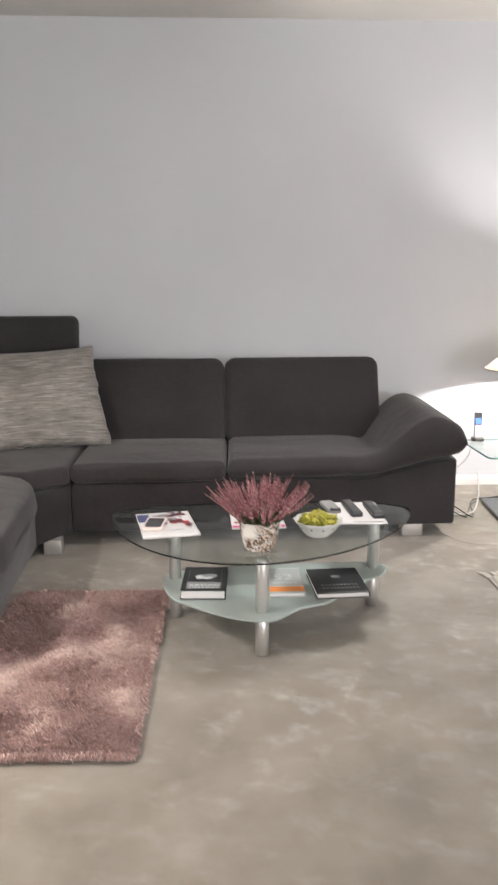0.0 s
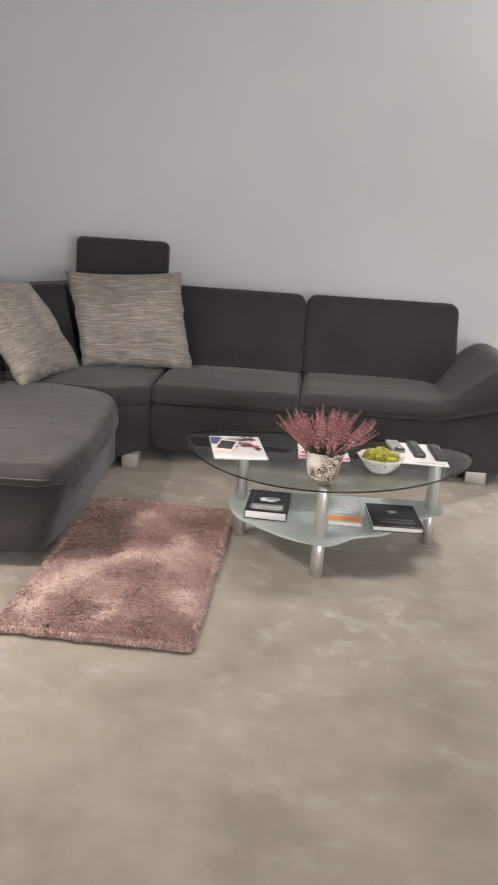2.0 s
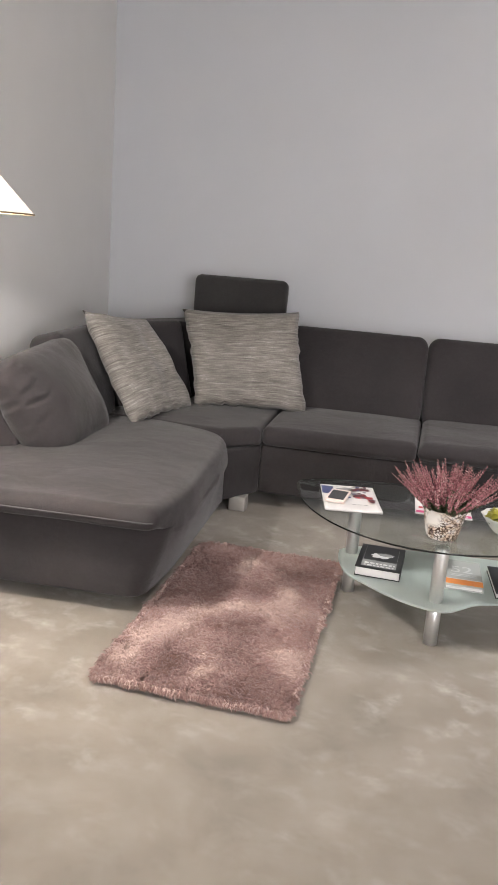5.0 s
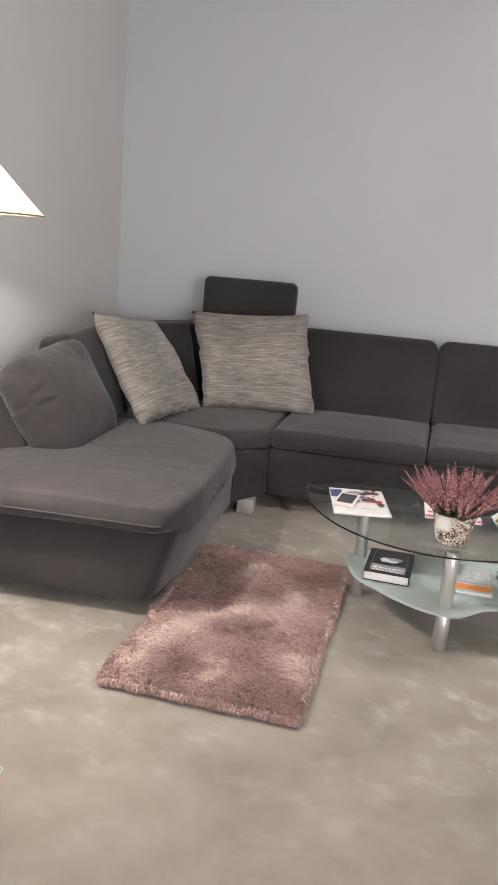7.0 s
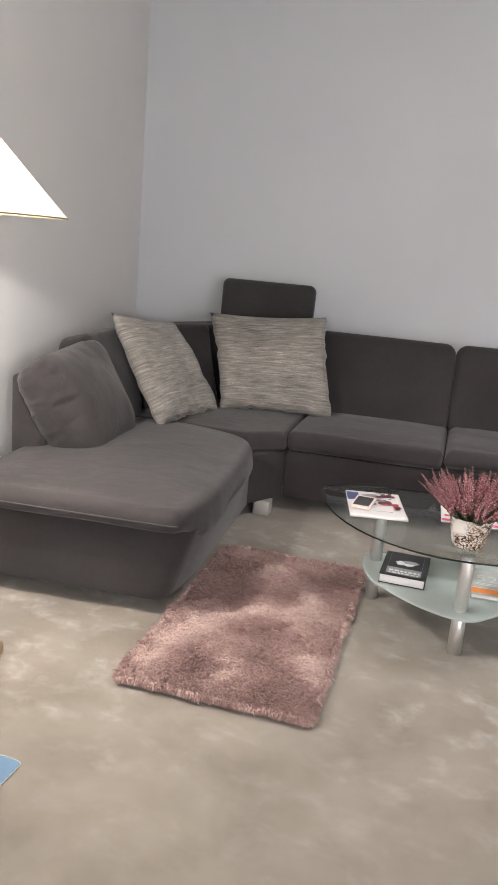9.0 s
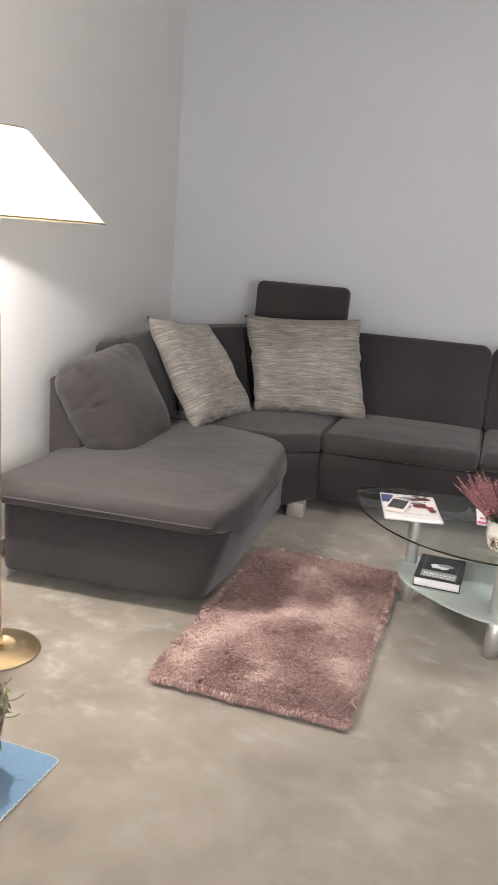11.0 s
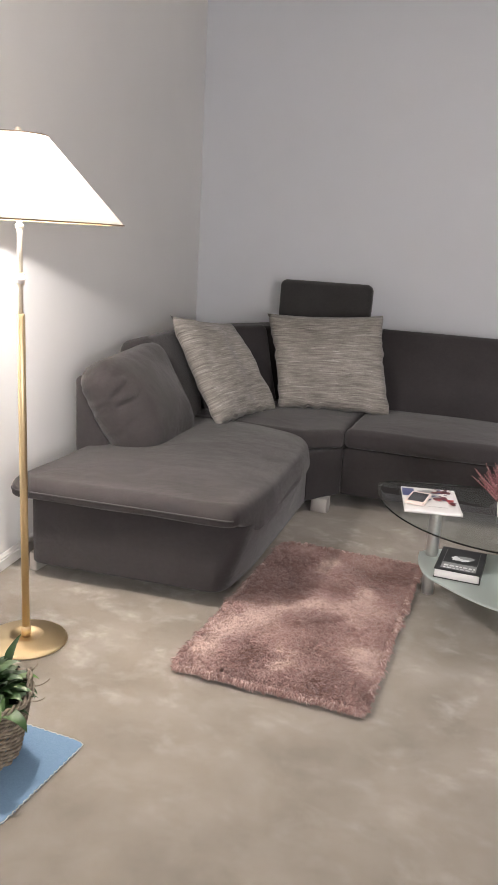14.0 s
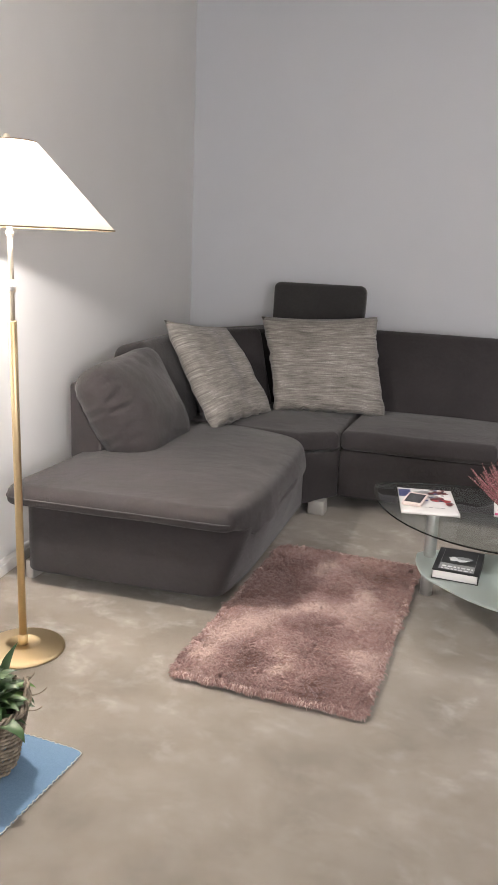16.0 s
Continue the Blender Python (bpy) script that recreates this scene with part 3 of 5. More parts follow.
loose = single("back_cushion", bm, SOFA, "loose charcoal back cushion leaning on the chaise end", "cushion")



# ---- throw pillows ----
def pillow(bl, br, tl, tr, thick, seed):
    bl, br, tl, tr = (Vector(p) for p in (bl, br, tl, tr))
    normal = (br - bl).cross(tl - bl).normalized()
    bm = bmesh.new()
    uv = bm.loops.layers.uv.new("UVMap")
    n = 26
    sides = []
    for side in (1, -1):
        rows = []
        for i in range(n + 1):
            row = []
            for j in range(n + 1):
                u, v = 2 * i / n - 1, 2 * j / n - 1
                uu, vv = u * (1 - 0.055 * (1 - v * v)), v * (1 - 0.055 * (1 - u * u))
                s, t = (uu + 1) / 2, (vv + 1) / 2
                p = bl.lerp(br, s).lerp(tl.lerp(tr, s), t)
                h = ((1 - u * u) * (1 - v * v)) ** 0.42
                w = 0.022 * noise.noise(Vector((u * 2.2, v * 2.2, seed + side))) * h ** 0.5 + 0.006 * noise.noise(Vector((u * 6, v * 6, seed))) * (h > 0)
                p += normal * side * (thick / 2 * h + w * (h > 0.01))
                # gathers along the lower and side seams
                edge = max(0.0, -v) ** 6
                p += (tl - bl).normalized() * (0.020 * edge * noise.noise(Vector((u * 8, seed, 0))))
                p += (br - bl).normalized() * (0.012 * abs(u) ** 6 * noise.noise(Vector((v * 6, seed, 3))))
                p += normal * side * (0.010 * edge * (1 - edge) * 4 * h * math.sin(u * 24 + 3 * noise.noise(Vector((u * 4, v * 3, seed)))))
                row.append((bm.verts.new(p), (u * 0.5 + 0.5, v * 0.5 + 0.5)))
            rows.append(row)
        for i in range(n):
            for j in range(n):
                q = [rows[i][j], rows[i + 1][j], rows[i + 1][j + 1], rows[i][j + 1]]
                f = bm.faces.new([x[0] for x in q])
                for loop, x in zip(f.loops, q):
                    loop[uv].uv = x[1]
        sides.append(rows)
    bmesh.ops.remove_doubles(bm, verts=bm.verts, dist=0.0006)
    return bm


single("throw_pillow", pillow((-1.275, 4.36, 0.43), (-0.668, 4.50, 0.425), (-1.41, 4.47, 0.937), (-0.785, 4.62, 0.965), 0.17, 3), MELANGE, "grey-beige melange throw pillow upright in the sofa corner", "pillow", "throw pillows")
single("throw_pillow", pillow((-1.388, 3.735, 0.43), (-1.272, 4.33, 0.43), (-1.71, 3.835, 0.945), (-1.60, 4.40, 0.87), 0.17, 8), MELANGE, "grey-beige melange throw pillow leaning sideways against the side back", "pillow", "throw pillows")


# ---- shaggy rug ----
RX0, RX1, RY0, RY1 = -0.918, -0.300, 2.24, 3.435
rug = thing("shag_rug", ((RX0 + RX1) / 2, (RY0 + RY1) / 2, 0), "dusty pink shaggy deep-pile rug with brushed lighter patches", "rug")
bm = bmesh.new()
box(bm, RX0 + 0.01, RX1 - 0.01, RY0 + 0.01, RY1 - 0.01, 0.001, 0.012, 0.004)
part("backing", bm, RUG_BACK, rug, "brownish woven rug backing")
LIGHT_SPOTS = [(0.39, 0.84, 0.06), (0.40, 0.77, 0.05), (0.73, 0.55, 0.11), (0.74, 0.66, 0.06), (0.48, 0.52, 0.08), (0.36, 0.45, 0.07), (0.23, 0.36, 0.09), (0.14, 0.26, 0.09), (0.04, 0.12, 0.08), (0.51, 0.20, 0.05), (0.51, 0.11, 0.045), (0.90, 0.26, 0.09), (0.90, 0.17, 0.05)]
DARK_SPOTS = [(0.20, 0.64, 0.16), (0.56, 0.38, 0.09), (0.75, 0.06, 0.13), (0.56, 0.68, 0.08), (0.85, 0.82, 0.10), (0.33, 0.14, 0.07)]


def pile_tone(x, y):
    u, v = (x - RX0) / (RX1 - RX0), (y - RY0) / (RY1 - RY0)
    w = 0.05 * noise.noise(Vector((u * 6, v * 11, 2.0))) + 0.02 * noise.noise(Vector((u * 15, v * 28, 4.0)))
    t = 0.33 + 0.26 * noise.noise(Vector((u * 4, v * 8, 0.0))) + 0.10 * noise.noise(Vector((u * 12, v * 24, 7.0)))
    for a, b, s in LIGHT_SPOTS:
        t += 0.80 * math.exp(-(((u - a + w) * 0.62) ** 2 + ((v - b + w) * 1.2) ** 2) / (0.72 * s) ** 2)
    for a, b, s in DARK_SPOTS:
        t -= 0.28 * math.exp(-(((u - a + w) * 0.62) ** 2 + ((v - b - w) * 1.2) ** 2) / s ** 2)
    return max(0.0, min(1.0, t))


# yarn tufts: bent tapering strands, combed in drifts
rng = random.Random(5)
verts, faces, tones = [], [], []
SIDES = [(math.cos(2.0944 * k), math.sin(2.0944 * k)) for k in range(3)]


def strand(x, y, a, lean, h, droop, w, tone):
    """One yarn end from the backing, bending over towards a; three-sided, rounded off at the tip."""
    k = len(verts)
    cs, sn = math.cos(a), math.sin(a)
    for q, (out, up, thin) in enumerate(((0.0, 0.0, 0.8), (0.12, 0.55, 1.05), (0.45, 0.92, 1.15), (0.82, 1.0 - 0.25 * droop, 1.0), (1.0, 1.0 - 0.7 * droop, 0.45))):
        for u, v in SIDES:
            verts.append((x + cs * lean * out - sn * w * thin * u, y + sn * lean * out + cs * w * thin * u, max(0.004, 0.007 + (h - 0.007) * up + w * thin * v)))
            # tone deepens towards the root: shade between the strands, put into the colour
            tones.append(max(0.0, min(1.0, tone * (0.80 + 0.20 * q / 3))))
    for q in range(4):
        for i in range(3):
            j = (i + 1) % 3
            faces.append((k + 3 * q + i, k + 3 * q + j, k + 3 * q + 3 + j, k + 3 * q + 3 + i))
    faces.append((k + 12, k + 13, k + 14))


for _ in range(20000):
    tx, ty = rng.uniform(RX0 + 0.008, RX1 - 0.008), rng.uniform(RY0 + 0.008, RY1 - 0.008)
    tuft = pile_tone(tx, ty) + rng.uniform(-0.10, 0.10)
    drift = 6.0 * noise.noise(Vector((tx * 7, ty * 7, 3.0)))
    ta = drift + rng.gauss(0, 0.8)
    rim_ = min(tx - RX0, RX1 - tx, ty - RY0, RY1 - ty)
    tl_, th, droop = rng.uniform(0.012, 0.030), rng.uniform(0.025, 0.035) * (0.62 + 0.38 * ease(rim_ / 0.05)), rng.uniform(0.2, 0.8)
    if rng.random() < 0.15:
        # tufts that flop over the edges, some further than others
        side = rng.randrange(4)
        tx, ty = ((tx, RY0 + 0.008), (tx, RY1 - 0.008), (RX0 + 0.008, ty), (RX1 - 0.008, ty))[side]
        ta = (-1.57, 1.57, 3.14, 0.0)[side] + rng.gauss(0, 0.5)
        tl_ = 0.010 + 0.018 * rng.random() * (0.5 + noise.noise(Vector((tx * 22, ty * 22, 9.0))))
        droop = rng.uniform(0.4, 1.2)
        th *= rng.uniform(0.5, 1.0)
    for _ in range(3):
        strand(tx + rng.gauss(0, 0.004), ty + rng.gauss(0, 0.004), ta + rng.gauss(0, 0.35), tl_ * rng.uniform(0.7, 1.3), th * rng.uniform(0.85, 1.1), droop, rng.uniform(0.0013, 0.0022), tuft)
me = bpy.data.meshes.new("shag")
me.from_pydata(verts, [], faces)
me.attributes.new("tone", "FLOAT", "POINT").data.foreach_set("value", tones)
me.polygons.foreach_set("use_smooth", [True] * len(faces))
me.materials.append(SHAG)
pile_ob = new("shag", me)
pile_ob.parent = rug
pile_ob.matrix_parent_inverse = rug.matrix_world.inverted()
tagged(pile_ob, kind="stuff")

# ---- coffee table ----
table = thing("coffee_table", (0.1, 3.2, 0), "oval clear glass coffee table on three silver tube legs", "table")
GLASS_Z = 0.375


def glass_outline(x0, x1, yc, tilt, front, rear, n=60):
    out = []
    for i in range(n):
        a = 2 * math.pi * i / n
        u, s = math.cos(a), math.sin(a)
        x, y = (x0 + x1) / 2 + u * (x1 - x0) / 2, yc + tilt * u
        out.append((x, y + rear * s) if s > 0 else (x, y - front * abs(s) ** 1.22 * (1 - 0.10 * u)))
    return [Vector(p) for p in out]


bm = bmesh.new()
slab(bm, glass_outline(-0.512, 0.725, 3.42, 0.03, 0.615, 0.15), GLASS_Z - 0.0065, GLASS_Z, 0.001, 0.0015, 0, 2, step=9)
bm.normal_update()
for f in bm.faces:
    f.material_index = 1 if abs(f.normal.z) < 0.95 else 0
top = part("tabletop", bm, [GLASS, EDGE], table, "clear glass top with a dark polished edge")
LEGS = [(0.086, 2.888), (-0.247, 3.222), (0.556, 3.328)]
# lower shelf: a bow in front of the legs, with a wave towards the right-hand one
sm = [p.to_2d() for p in spline([(-0.297, 3.235, 0), (-0.288, 3.14, 0), (-0.247, 3.02, 0), (-0.181, 2.955, 0), (-0.091, 2.883, 0), (0.0, 2.832, 0), (0.085, 2.810, 0), (0.135, 2.822, 0), (0.178, 2.866, 0), (0.222, 2.913, 0), (0.286, 2.944, 0), (0.345, 2.980, 0), (0.43, 3.10, 0), (0.52, 3.19, 0), (0.585, 3.25, 0), (0.612, 3.33, 0), (0.575, 3.385, 0), (0.45, 3.39, 0), (0.15, 3.365, 0), (-0.15, 3.325, 0), (-0.25, 3.29, 0), (-0.297, 3.235, 0)], 4)][:-1]
bm = bmesh.new()
slab(bm, sm, 0.155, 0.163, 0.002, 0.002, 0, 2, step=9)
part("shelf", bm, FROST, table, "greenish frosted glass lower shelf")
for x, y in LEGS:
    bm = bmesh.new()
    lathe(bm, [(0.020, 0.0), (0.0245, 0.002), (0.0245, 0.146), (0.0225, 0.148), (0.0225, 0.170), (0.0245, 0.172), (0.0245, GLASS_Z - 0.014), (0.023, GLASS_Z - 0.0105)], 28, Matrix.Translation((x, y, 0)))
    part("leg", bm, STEEL, table)


# ---- printed matter ----
PAPER = material("white_paper", (0.66, 0.645, 0.63), 0.5)
COVER_BLACK = material("black_book_cover", (0.022, 0.022, 0.024), 0.35)
PRINT_WHITE = material("white_print", (0.6, 0.6, 0.6), 0.5)
PRINT_GREY = material("grey_print", (0.25, 0.25, 0.25), 0.5)
PRINT_RED = material("red_print", (0.42, 0.05, 0.06), 0.5)
PRINT_PINK = material("magenta_print", (0.55, 0.06, 0.2), 0.5)
PRINT_ORANGE = material("orange_print", (0.75, 0.25, 0.06), 0.5)
PRINT_BLUE = material("dark_blue_print", (0.05, 0.06, 0.16), 0.5)
PRINT_DARK = material("dark_red_print", (0.10, 0.02, 0.025), 0.5)
COVER_GREY = material("grey_book_cover", (0.42, 0.43, 0.42), 0.45)


def flat_bar(parent, m, x0, x1, y0, y1, z, mat, name="print", r=0.001):
    bm = bmesh.new()
    vs = [bm.verts.new(m @ Vector(p)) for p in ((x0, y0, z), (x1, y0, z), (x1, y1, z), (x0, y1, z))]
    ws = [bm.verts.new(m @ Vector((p[0], p[1], z - 0.0004))) for p in ((x0, y0), (x1, y0), (x1, y1), (x0, y1))]
    bm.faces.new(vs)
    bm.faces.new(ws[::-1])
    for i in range(4):
        bm.faces.new((ws[i], ws[(i + 1) % 4], vs[(i + 1) % 4], vs[i]))
    return part(name, bm, mat, parent, "", False)


def blob(parent, m, cx, cy, r, z, mat, seed, stretch=1.0, name="print"):
    """A printed patch of irregular outline."""
    pts = []
    for i in range(22):
        a = 2 * math.pi * i / 22
        k = r * (1 + 0.5 * noise.noise(Vector((math.cos(a) * 2, math.sin(a) * 2, seed))))
        pts.append(Vector((cx + k * stretch * math.cos(a), cy + k * math.sin(a))))
    bm = bmesh.new()
    slab(bm, pts, z - 0.0004, z, 0.0001, 0.0001, 0, 1, m, step=9)
    return part(name, bm, mat, parent, "", False)


def book(name, m, w, d, h, cover, label, spine_left=False):
    b = thing(name, m.translation, label, "book")
    bm = bmesh.new()
    box(bm, 0.003, w - 0.004, 0.004, d - 0.004, 0.0025, h - 0.0025, 0.001, m)
    part("page_block", bm, PAPER, b, "cream page block")
    for z in (0.0, h - 0.0028):
        bm = bmesh.new()
        box(bm, 0, w, 0, d, z, z + 0.0027, 0.001, m)
        part("cover", bm, cover, b)
    bm = bmesh.new()
    box(bm, w - 0.0035, w, 0, d, 0.0028, h - 0.0029, 0.0008, m)
    part("spine", bm, cover, b)
    return b


def letters(parent, text, size, m, mat):
    cu = bpy.data.curves.new("lettering", "FONT")
    cu.body, cu.size, cu.extrude, cu.align_x, cu.align_y = text, size, 0.0002, "CENTER", "CENTER"
    tmp = new("lettering_curve", cu)
    me = bpy.data.meshes.new_from_object(tmp)
    bpy.data.objects.remove(tmp)
    ob = new("lettering", me)
    me.materials.clear()
    me.materials.append(mat)
    ob.matrix_world = m
    bpy.context.view_layer.update()
    ob.parent = parent
    ob.matrix_parent_inverse = parent.matrix_world.inverted()
    return ob


SHELF_Z = 0.164
# black paperback with a pale picture
m = pose(-0.213, 3.0, SHELF_Z, 0, 0, -1.5)
bk = book("book", m, 0.168, 0.245, 0.036, COVER_BLACK, "thick black hardback with pale lettering on the glass shelf")
for x0, x1, y0, y1 in ((0.02, 0.148, 0.018, 0.0195), (0.02, 0.0215, 0.018, 0.225), (0.1465, 0.148, 0.018, 0.225)):
    flat_bar(bk, m, x0, x1, y0 + 0.06 if y1 > 0.1 else y0 + 0.065, y1, 0.0364, PRINT_GREY)
blob(bk, m, 0.084, 0.135, 0.022, 0.0366, PRINT_WHITE, 2, 1.7)
blob(bk, m, 0.10, 0.15, 0.016, 0.0370, PRINT_GREY, 4, 2.0)
for y0, h in ((0.045, 0.013), (0.025, 0.010)):
    x = 0.03
    while x < 0.14:
        wd = 0.006 + 0.012 * rng.random()
        flat_bar(bk, m, x, min(x + wd, 0.142), y0, y0 + h, 0.0366, PRINT_WHITE)
        x += wd + 0.005
# grey and orange paperback
m = pose(0.118, 3.012, SHELF_Z, 0, 0, 1.5)
bk = book("book", m, 0.135, 0.255, 0.017, COVER_GREY, "grey and orange paperback with large pale numerals on the shelf")
flat_bar(bk, m, 0.001, 0.134, 0.015, 0.062, 0.0174, PRINT_ORANGE)
flat_bar(bk, m, 0.001, 0.134, 0.062, 0.067, 0.0178, PRINT_WHITE)
letters(bk, "52", 0.085, m @ pose(0.062, 0.155, 0.0178), PRINT_WHITE)
for y0 in (0.095, 0.108):
    flat_bar(bk, m, 0.02, 0.115, y0, y0 + 0.005, 0.0176, PRINT_WHITE)
# wide dark book
m = pose(0.293, 2.99, SHELF_Z, 0, 0, 4.5)
bk = book("book", m, 0.20, 0.255, 0.022, COVER_BLACK, "wide black hardback with thin grey lettering on the shelf")
for y0 in (0.075, 0.045):
    x = 0.03
    while x < 0.165:
        flat_bar(bk, m, x, x + 0.009, y0, y0 + 0.011, 0.0224, PRINT_GREY)
        x += 0.0145
flat_bar(bk, m, 0.004, 0.196, 0.006, 0.010, 0.0224, PRINT_GREY)
blob(bk, m, 0.10, 0.165, 0.013, 0.0224, PRINT_GREY, 9, 1.4)


def magazine(m, w, d, label, h=0.005, curl=0.006):
    mag = thing("magazine", m.translation, label, "magazine")
    bm = bmesh.new()
    n = 14
    rows = []
    for z in (0.0, 1.0):
        rows.append([[bm.verts.new(m @ Vector((w * i / n, d * j / n, z * h + (curl * (1 - j / n) ** 4 * (0.5 + 0.5 * math.sin(i / n * 7.0)) if z else 0)))) for j in range(n + 1)] for i in range(n + 1)])
    for g in rows:
        for i in range(n):
            for j in range(n):
                bm.faces.new((g[i][j], g[i + 1][j], g[i + 1][j + 1], g[i][j + 1]))
    a, b = rows
    rim = [(i, 0) for i in range(n)] + [(n, j) for j in range(n)] + [(i, n) for i in range(n, 0, -1)] + [(0, j) for j in range(n, 0, -1)]
    for k in range(len(rim)):
        (i, j), (p, q) = rim[k], rim[(k + 1) % len(rim)]
        bm.faces.new((a[i][j], a[p][q], b[p][q], b[i][j]))
    part("page_block", bm, PAPER, mag)
    return mag


TOP = GLASS_Z + 0.0006
m = pose(-0.350, 3.062, TOP, 0, 0, 12)
mg = magazine(m, 0.216, 0.318, "white glossy magazine with red and dark pictures on the table")
z = 0.0056
flat_bar(mg, m, 0.002, 0.05, 0.20, 0.298, z, PRINT_BLUE)
rp = random.Random(17)
for k, (x, y, r, st) in enumerate(((0.10, 0.265, 0.026, 1.5), (0.165, 0.275, 0.020, 1.6), (0.15, 0.19, 0.030, 0.9), (0.185, 0.165, 0.018, 0.8), (0.125, 0.215, 0.016, 1.8))):
    blob(mg, m, x, y, r, z + 0.0001 * k, (PRINT_GREY, PRINT_DARK, PRINT_DARK, PRINT_RED, PRINT_GREY)[k], 60 + k, st)
for k in range(26):
    x, y = rp.uniform(0.085, 0.20), rp.uniform(0.10, 0.30)
    mt = (PRINT_RED, PRINT_GREY, PRINT_BLUE, PRINT_RED, PRINT_DARK)[k % 5] if y < 0.22 else (PRINT_BLUE, PRINT_GREY, PRINT_DARK)[k % 3]
    blob(mg, m, x, y, rp.uniform(0.004, 0.011), z + 0.0003 * (k + 1), mt, 20 + k, rp.uniform(0.7, 1.7))
for k in range(7):
    flat_bar(mg, m, 0.02 + 0.022 * k, 0.036 + 0.022 * k, 0.075, 0.079, z + 0.0005, PRINT_GREY)
# mobile phone on the magazine
m = pose(-0.366, 3.140, TOP + 0.0105, 0, 0, -4)
ph = thing("mobile_phone", m.translation, "pale rose mobile phone with a dark screen lying on the magazine", "phone")
bm = bmesh.new()
slab(bm, round_poly([(0, 0), (0.078, 0), (0.078, 0.15), (0, 0.15)], 0.012, 5), -0.0015, 0.009, 0.002, 0.002, 0, 3, m, step=9)
part("body", bm, material("rose_white_phone", (0.72, 0.60, 0.56), 0.3), ph)
bm = bmesh.new()
slab(bm, round_poly([(0.008, 0.02), (0.070, 0.02), (0.070, 0.132), (0.008, 0.132)], 0.003, 2), 0.0088, 0.0096, 0.0002, 0.0002, 0, 1, m, step=9)
part("screen", bm, material("phone_screen", (0.03, 0.03, 0.032), 0.12), ph, "dark switched-off screen")
# magazine behind the heather
m = pose(-0.02, 3.175, TOP, 0, 0, 3)
mg = magazine(m, 0.21, 0.28, "magazine with orange picture and magenta band behind the pot", 0.004, 0.002)
flat_bar(mg, m, 0.002, 0.208, 0.004, 0.03, 0.0066, PRINT_PINK)
flat_bar(mg, m, 0.012, 0.028, 0.06, 0.08, 0.0066, PRINT_RED)
blob(mg, m, 0.160, 0.15, 0.055, 0.0066, PRINT_ORANGE, 31, 0.75)
blob(mg, m, 0.18, 0.22, 0.02, 0.0070, PRINT_RED, 33, 1.0)
for k in range(5):
    flat_bar(mg, m, 0.10 + 0.02 * k, 0.114 + 0.02 * k, 0.012, 0.022, 0.0070, PAPER)
# magazine under the remote controls
m = pose(0.388, 3.228, TOP, 0, 0, 0.5)
mg = magazine(m, 0.206, 0.305, "white magazine under two remote controls on the glass table", 0.004, 0.002)
x = 0.075
while x < 0.185:
    wd = 0.005 + 0.006 * rng.random()
    flat_bar(mg, m, x, x + wd, 0.012, 0.012 + 0.006 + 0.006 * rng.random(), 0.0066, PRINT_GREY)
    x += wd + 0.0025


def remote(m, label):
    rc = thing("remote_control", m.translation, label, "remote", "remote controls")
    bm = bmesh.new()
    slab(bm, round_poly([(-0.024, 0), (0.024, 0), (0.021, 0.20), (-0.021, 0.20)], 0.008, 4), 0, 0.02, 0.006, 0.004, 0.002, 3, m, step=0.05)
    part("body", bm, material("remote_plastic", (0.025, 0.025, 0.027), 0.4), rc)
    key_mat = material("remote_keys", (0.12, 0.12, 0.12), 0.5)
    for j in range(10):
        for i in range(3):
            if j in (3, 7):
                continue
            bm = bmesh.new()
            box(bm, -0.015 + 0.011 * i, -0.008 + 0.011 * i, 0.02 + 0.016 * j, 0.028 + 0.016 * j, 0.0195, 0.0235, 0.001, m)
            part("button", bm, key_mat, rc)
    bm = bmesh.new()
    lathe(bm, [(0.013, 0.0195), (0.013, 0.0232), (0.011, 0.0238), (0.006, 0.0238), (0.005, 0.0225)], 18, m @ Matrix.Translation((0, 0.135, 0)))
    part("ring_key", bm, key_mat, rc, "round grey navigation key")


remote(pose(0.486, 3.315, TOP + 0.0046, 0, 0, 6), "black television remote control lying on the white magazine")
remote(pose(0.570, 3.290, TOP + 0.0046, 0, 0, 5), "narrow black remote control lying on the white magazine")
# spectacle case with clasp
m = pose(0.402, 3.365, TOP + 0.0046, 0, 0, 9)
sc = thing("spectacle_case", m.translation, "grey soft spectacle case with a dark clasp", "case")
bm = bmesh.new()
slab(bm, round_poly([(-0.028, 0), (0.028, 0), (0.028, 0.15), (-0.028, 0.15)], 0.012, 4), 0, 0.016, 0.006, 0.004, 0.004, 3, m, step=0.05)
part("body", bm, material("grey_case", (0.22, 0.22, 0.215), 0.6), sc)
bm = bmesh.new()
slab(bm, round_poly([(-0.02, -0.004), (0.022, -0.004), (0.022, 0.012), (-0.02, 0.012)], 0.003, 3), 0.012, 0.0225, 0.002, 0.002, 0, 2, m, step=9)
part("clasp", bm, DARK, sc, "glossy black clasp")
bm = bmesh.new()
box(bm, -0.006, 0.012, -0.002, 0.009, 0.0215, 0.0235, 0.0005, m)
part("clasp_plate", bm, CHROME, sc, "small bright metal plate")

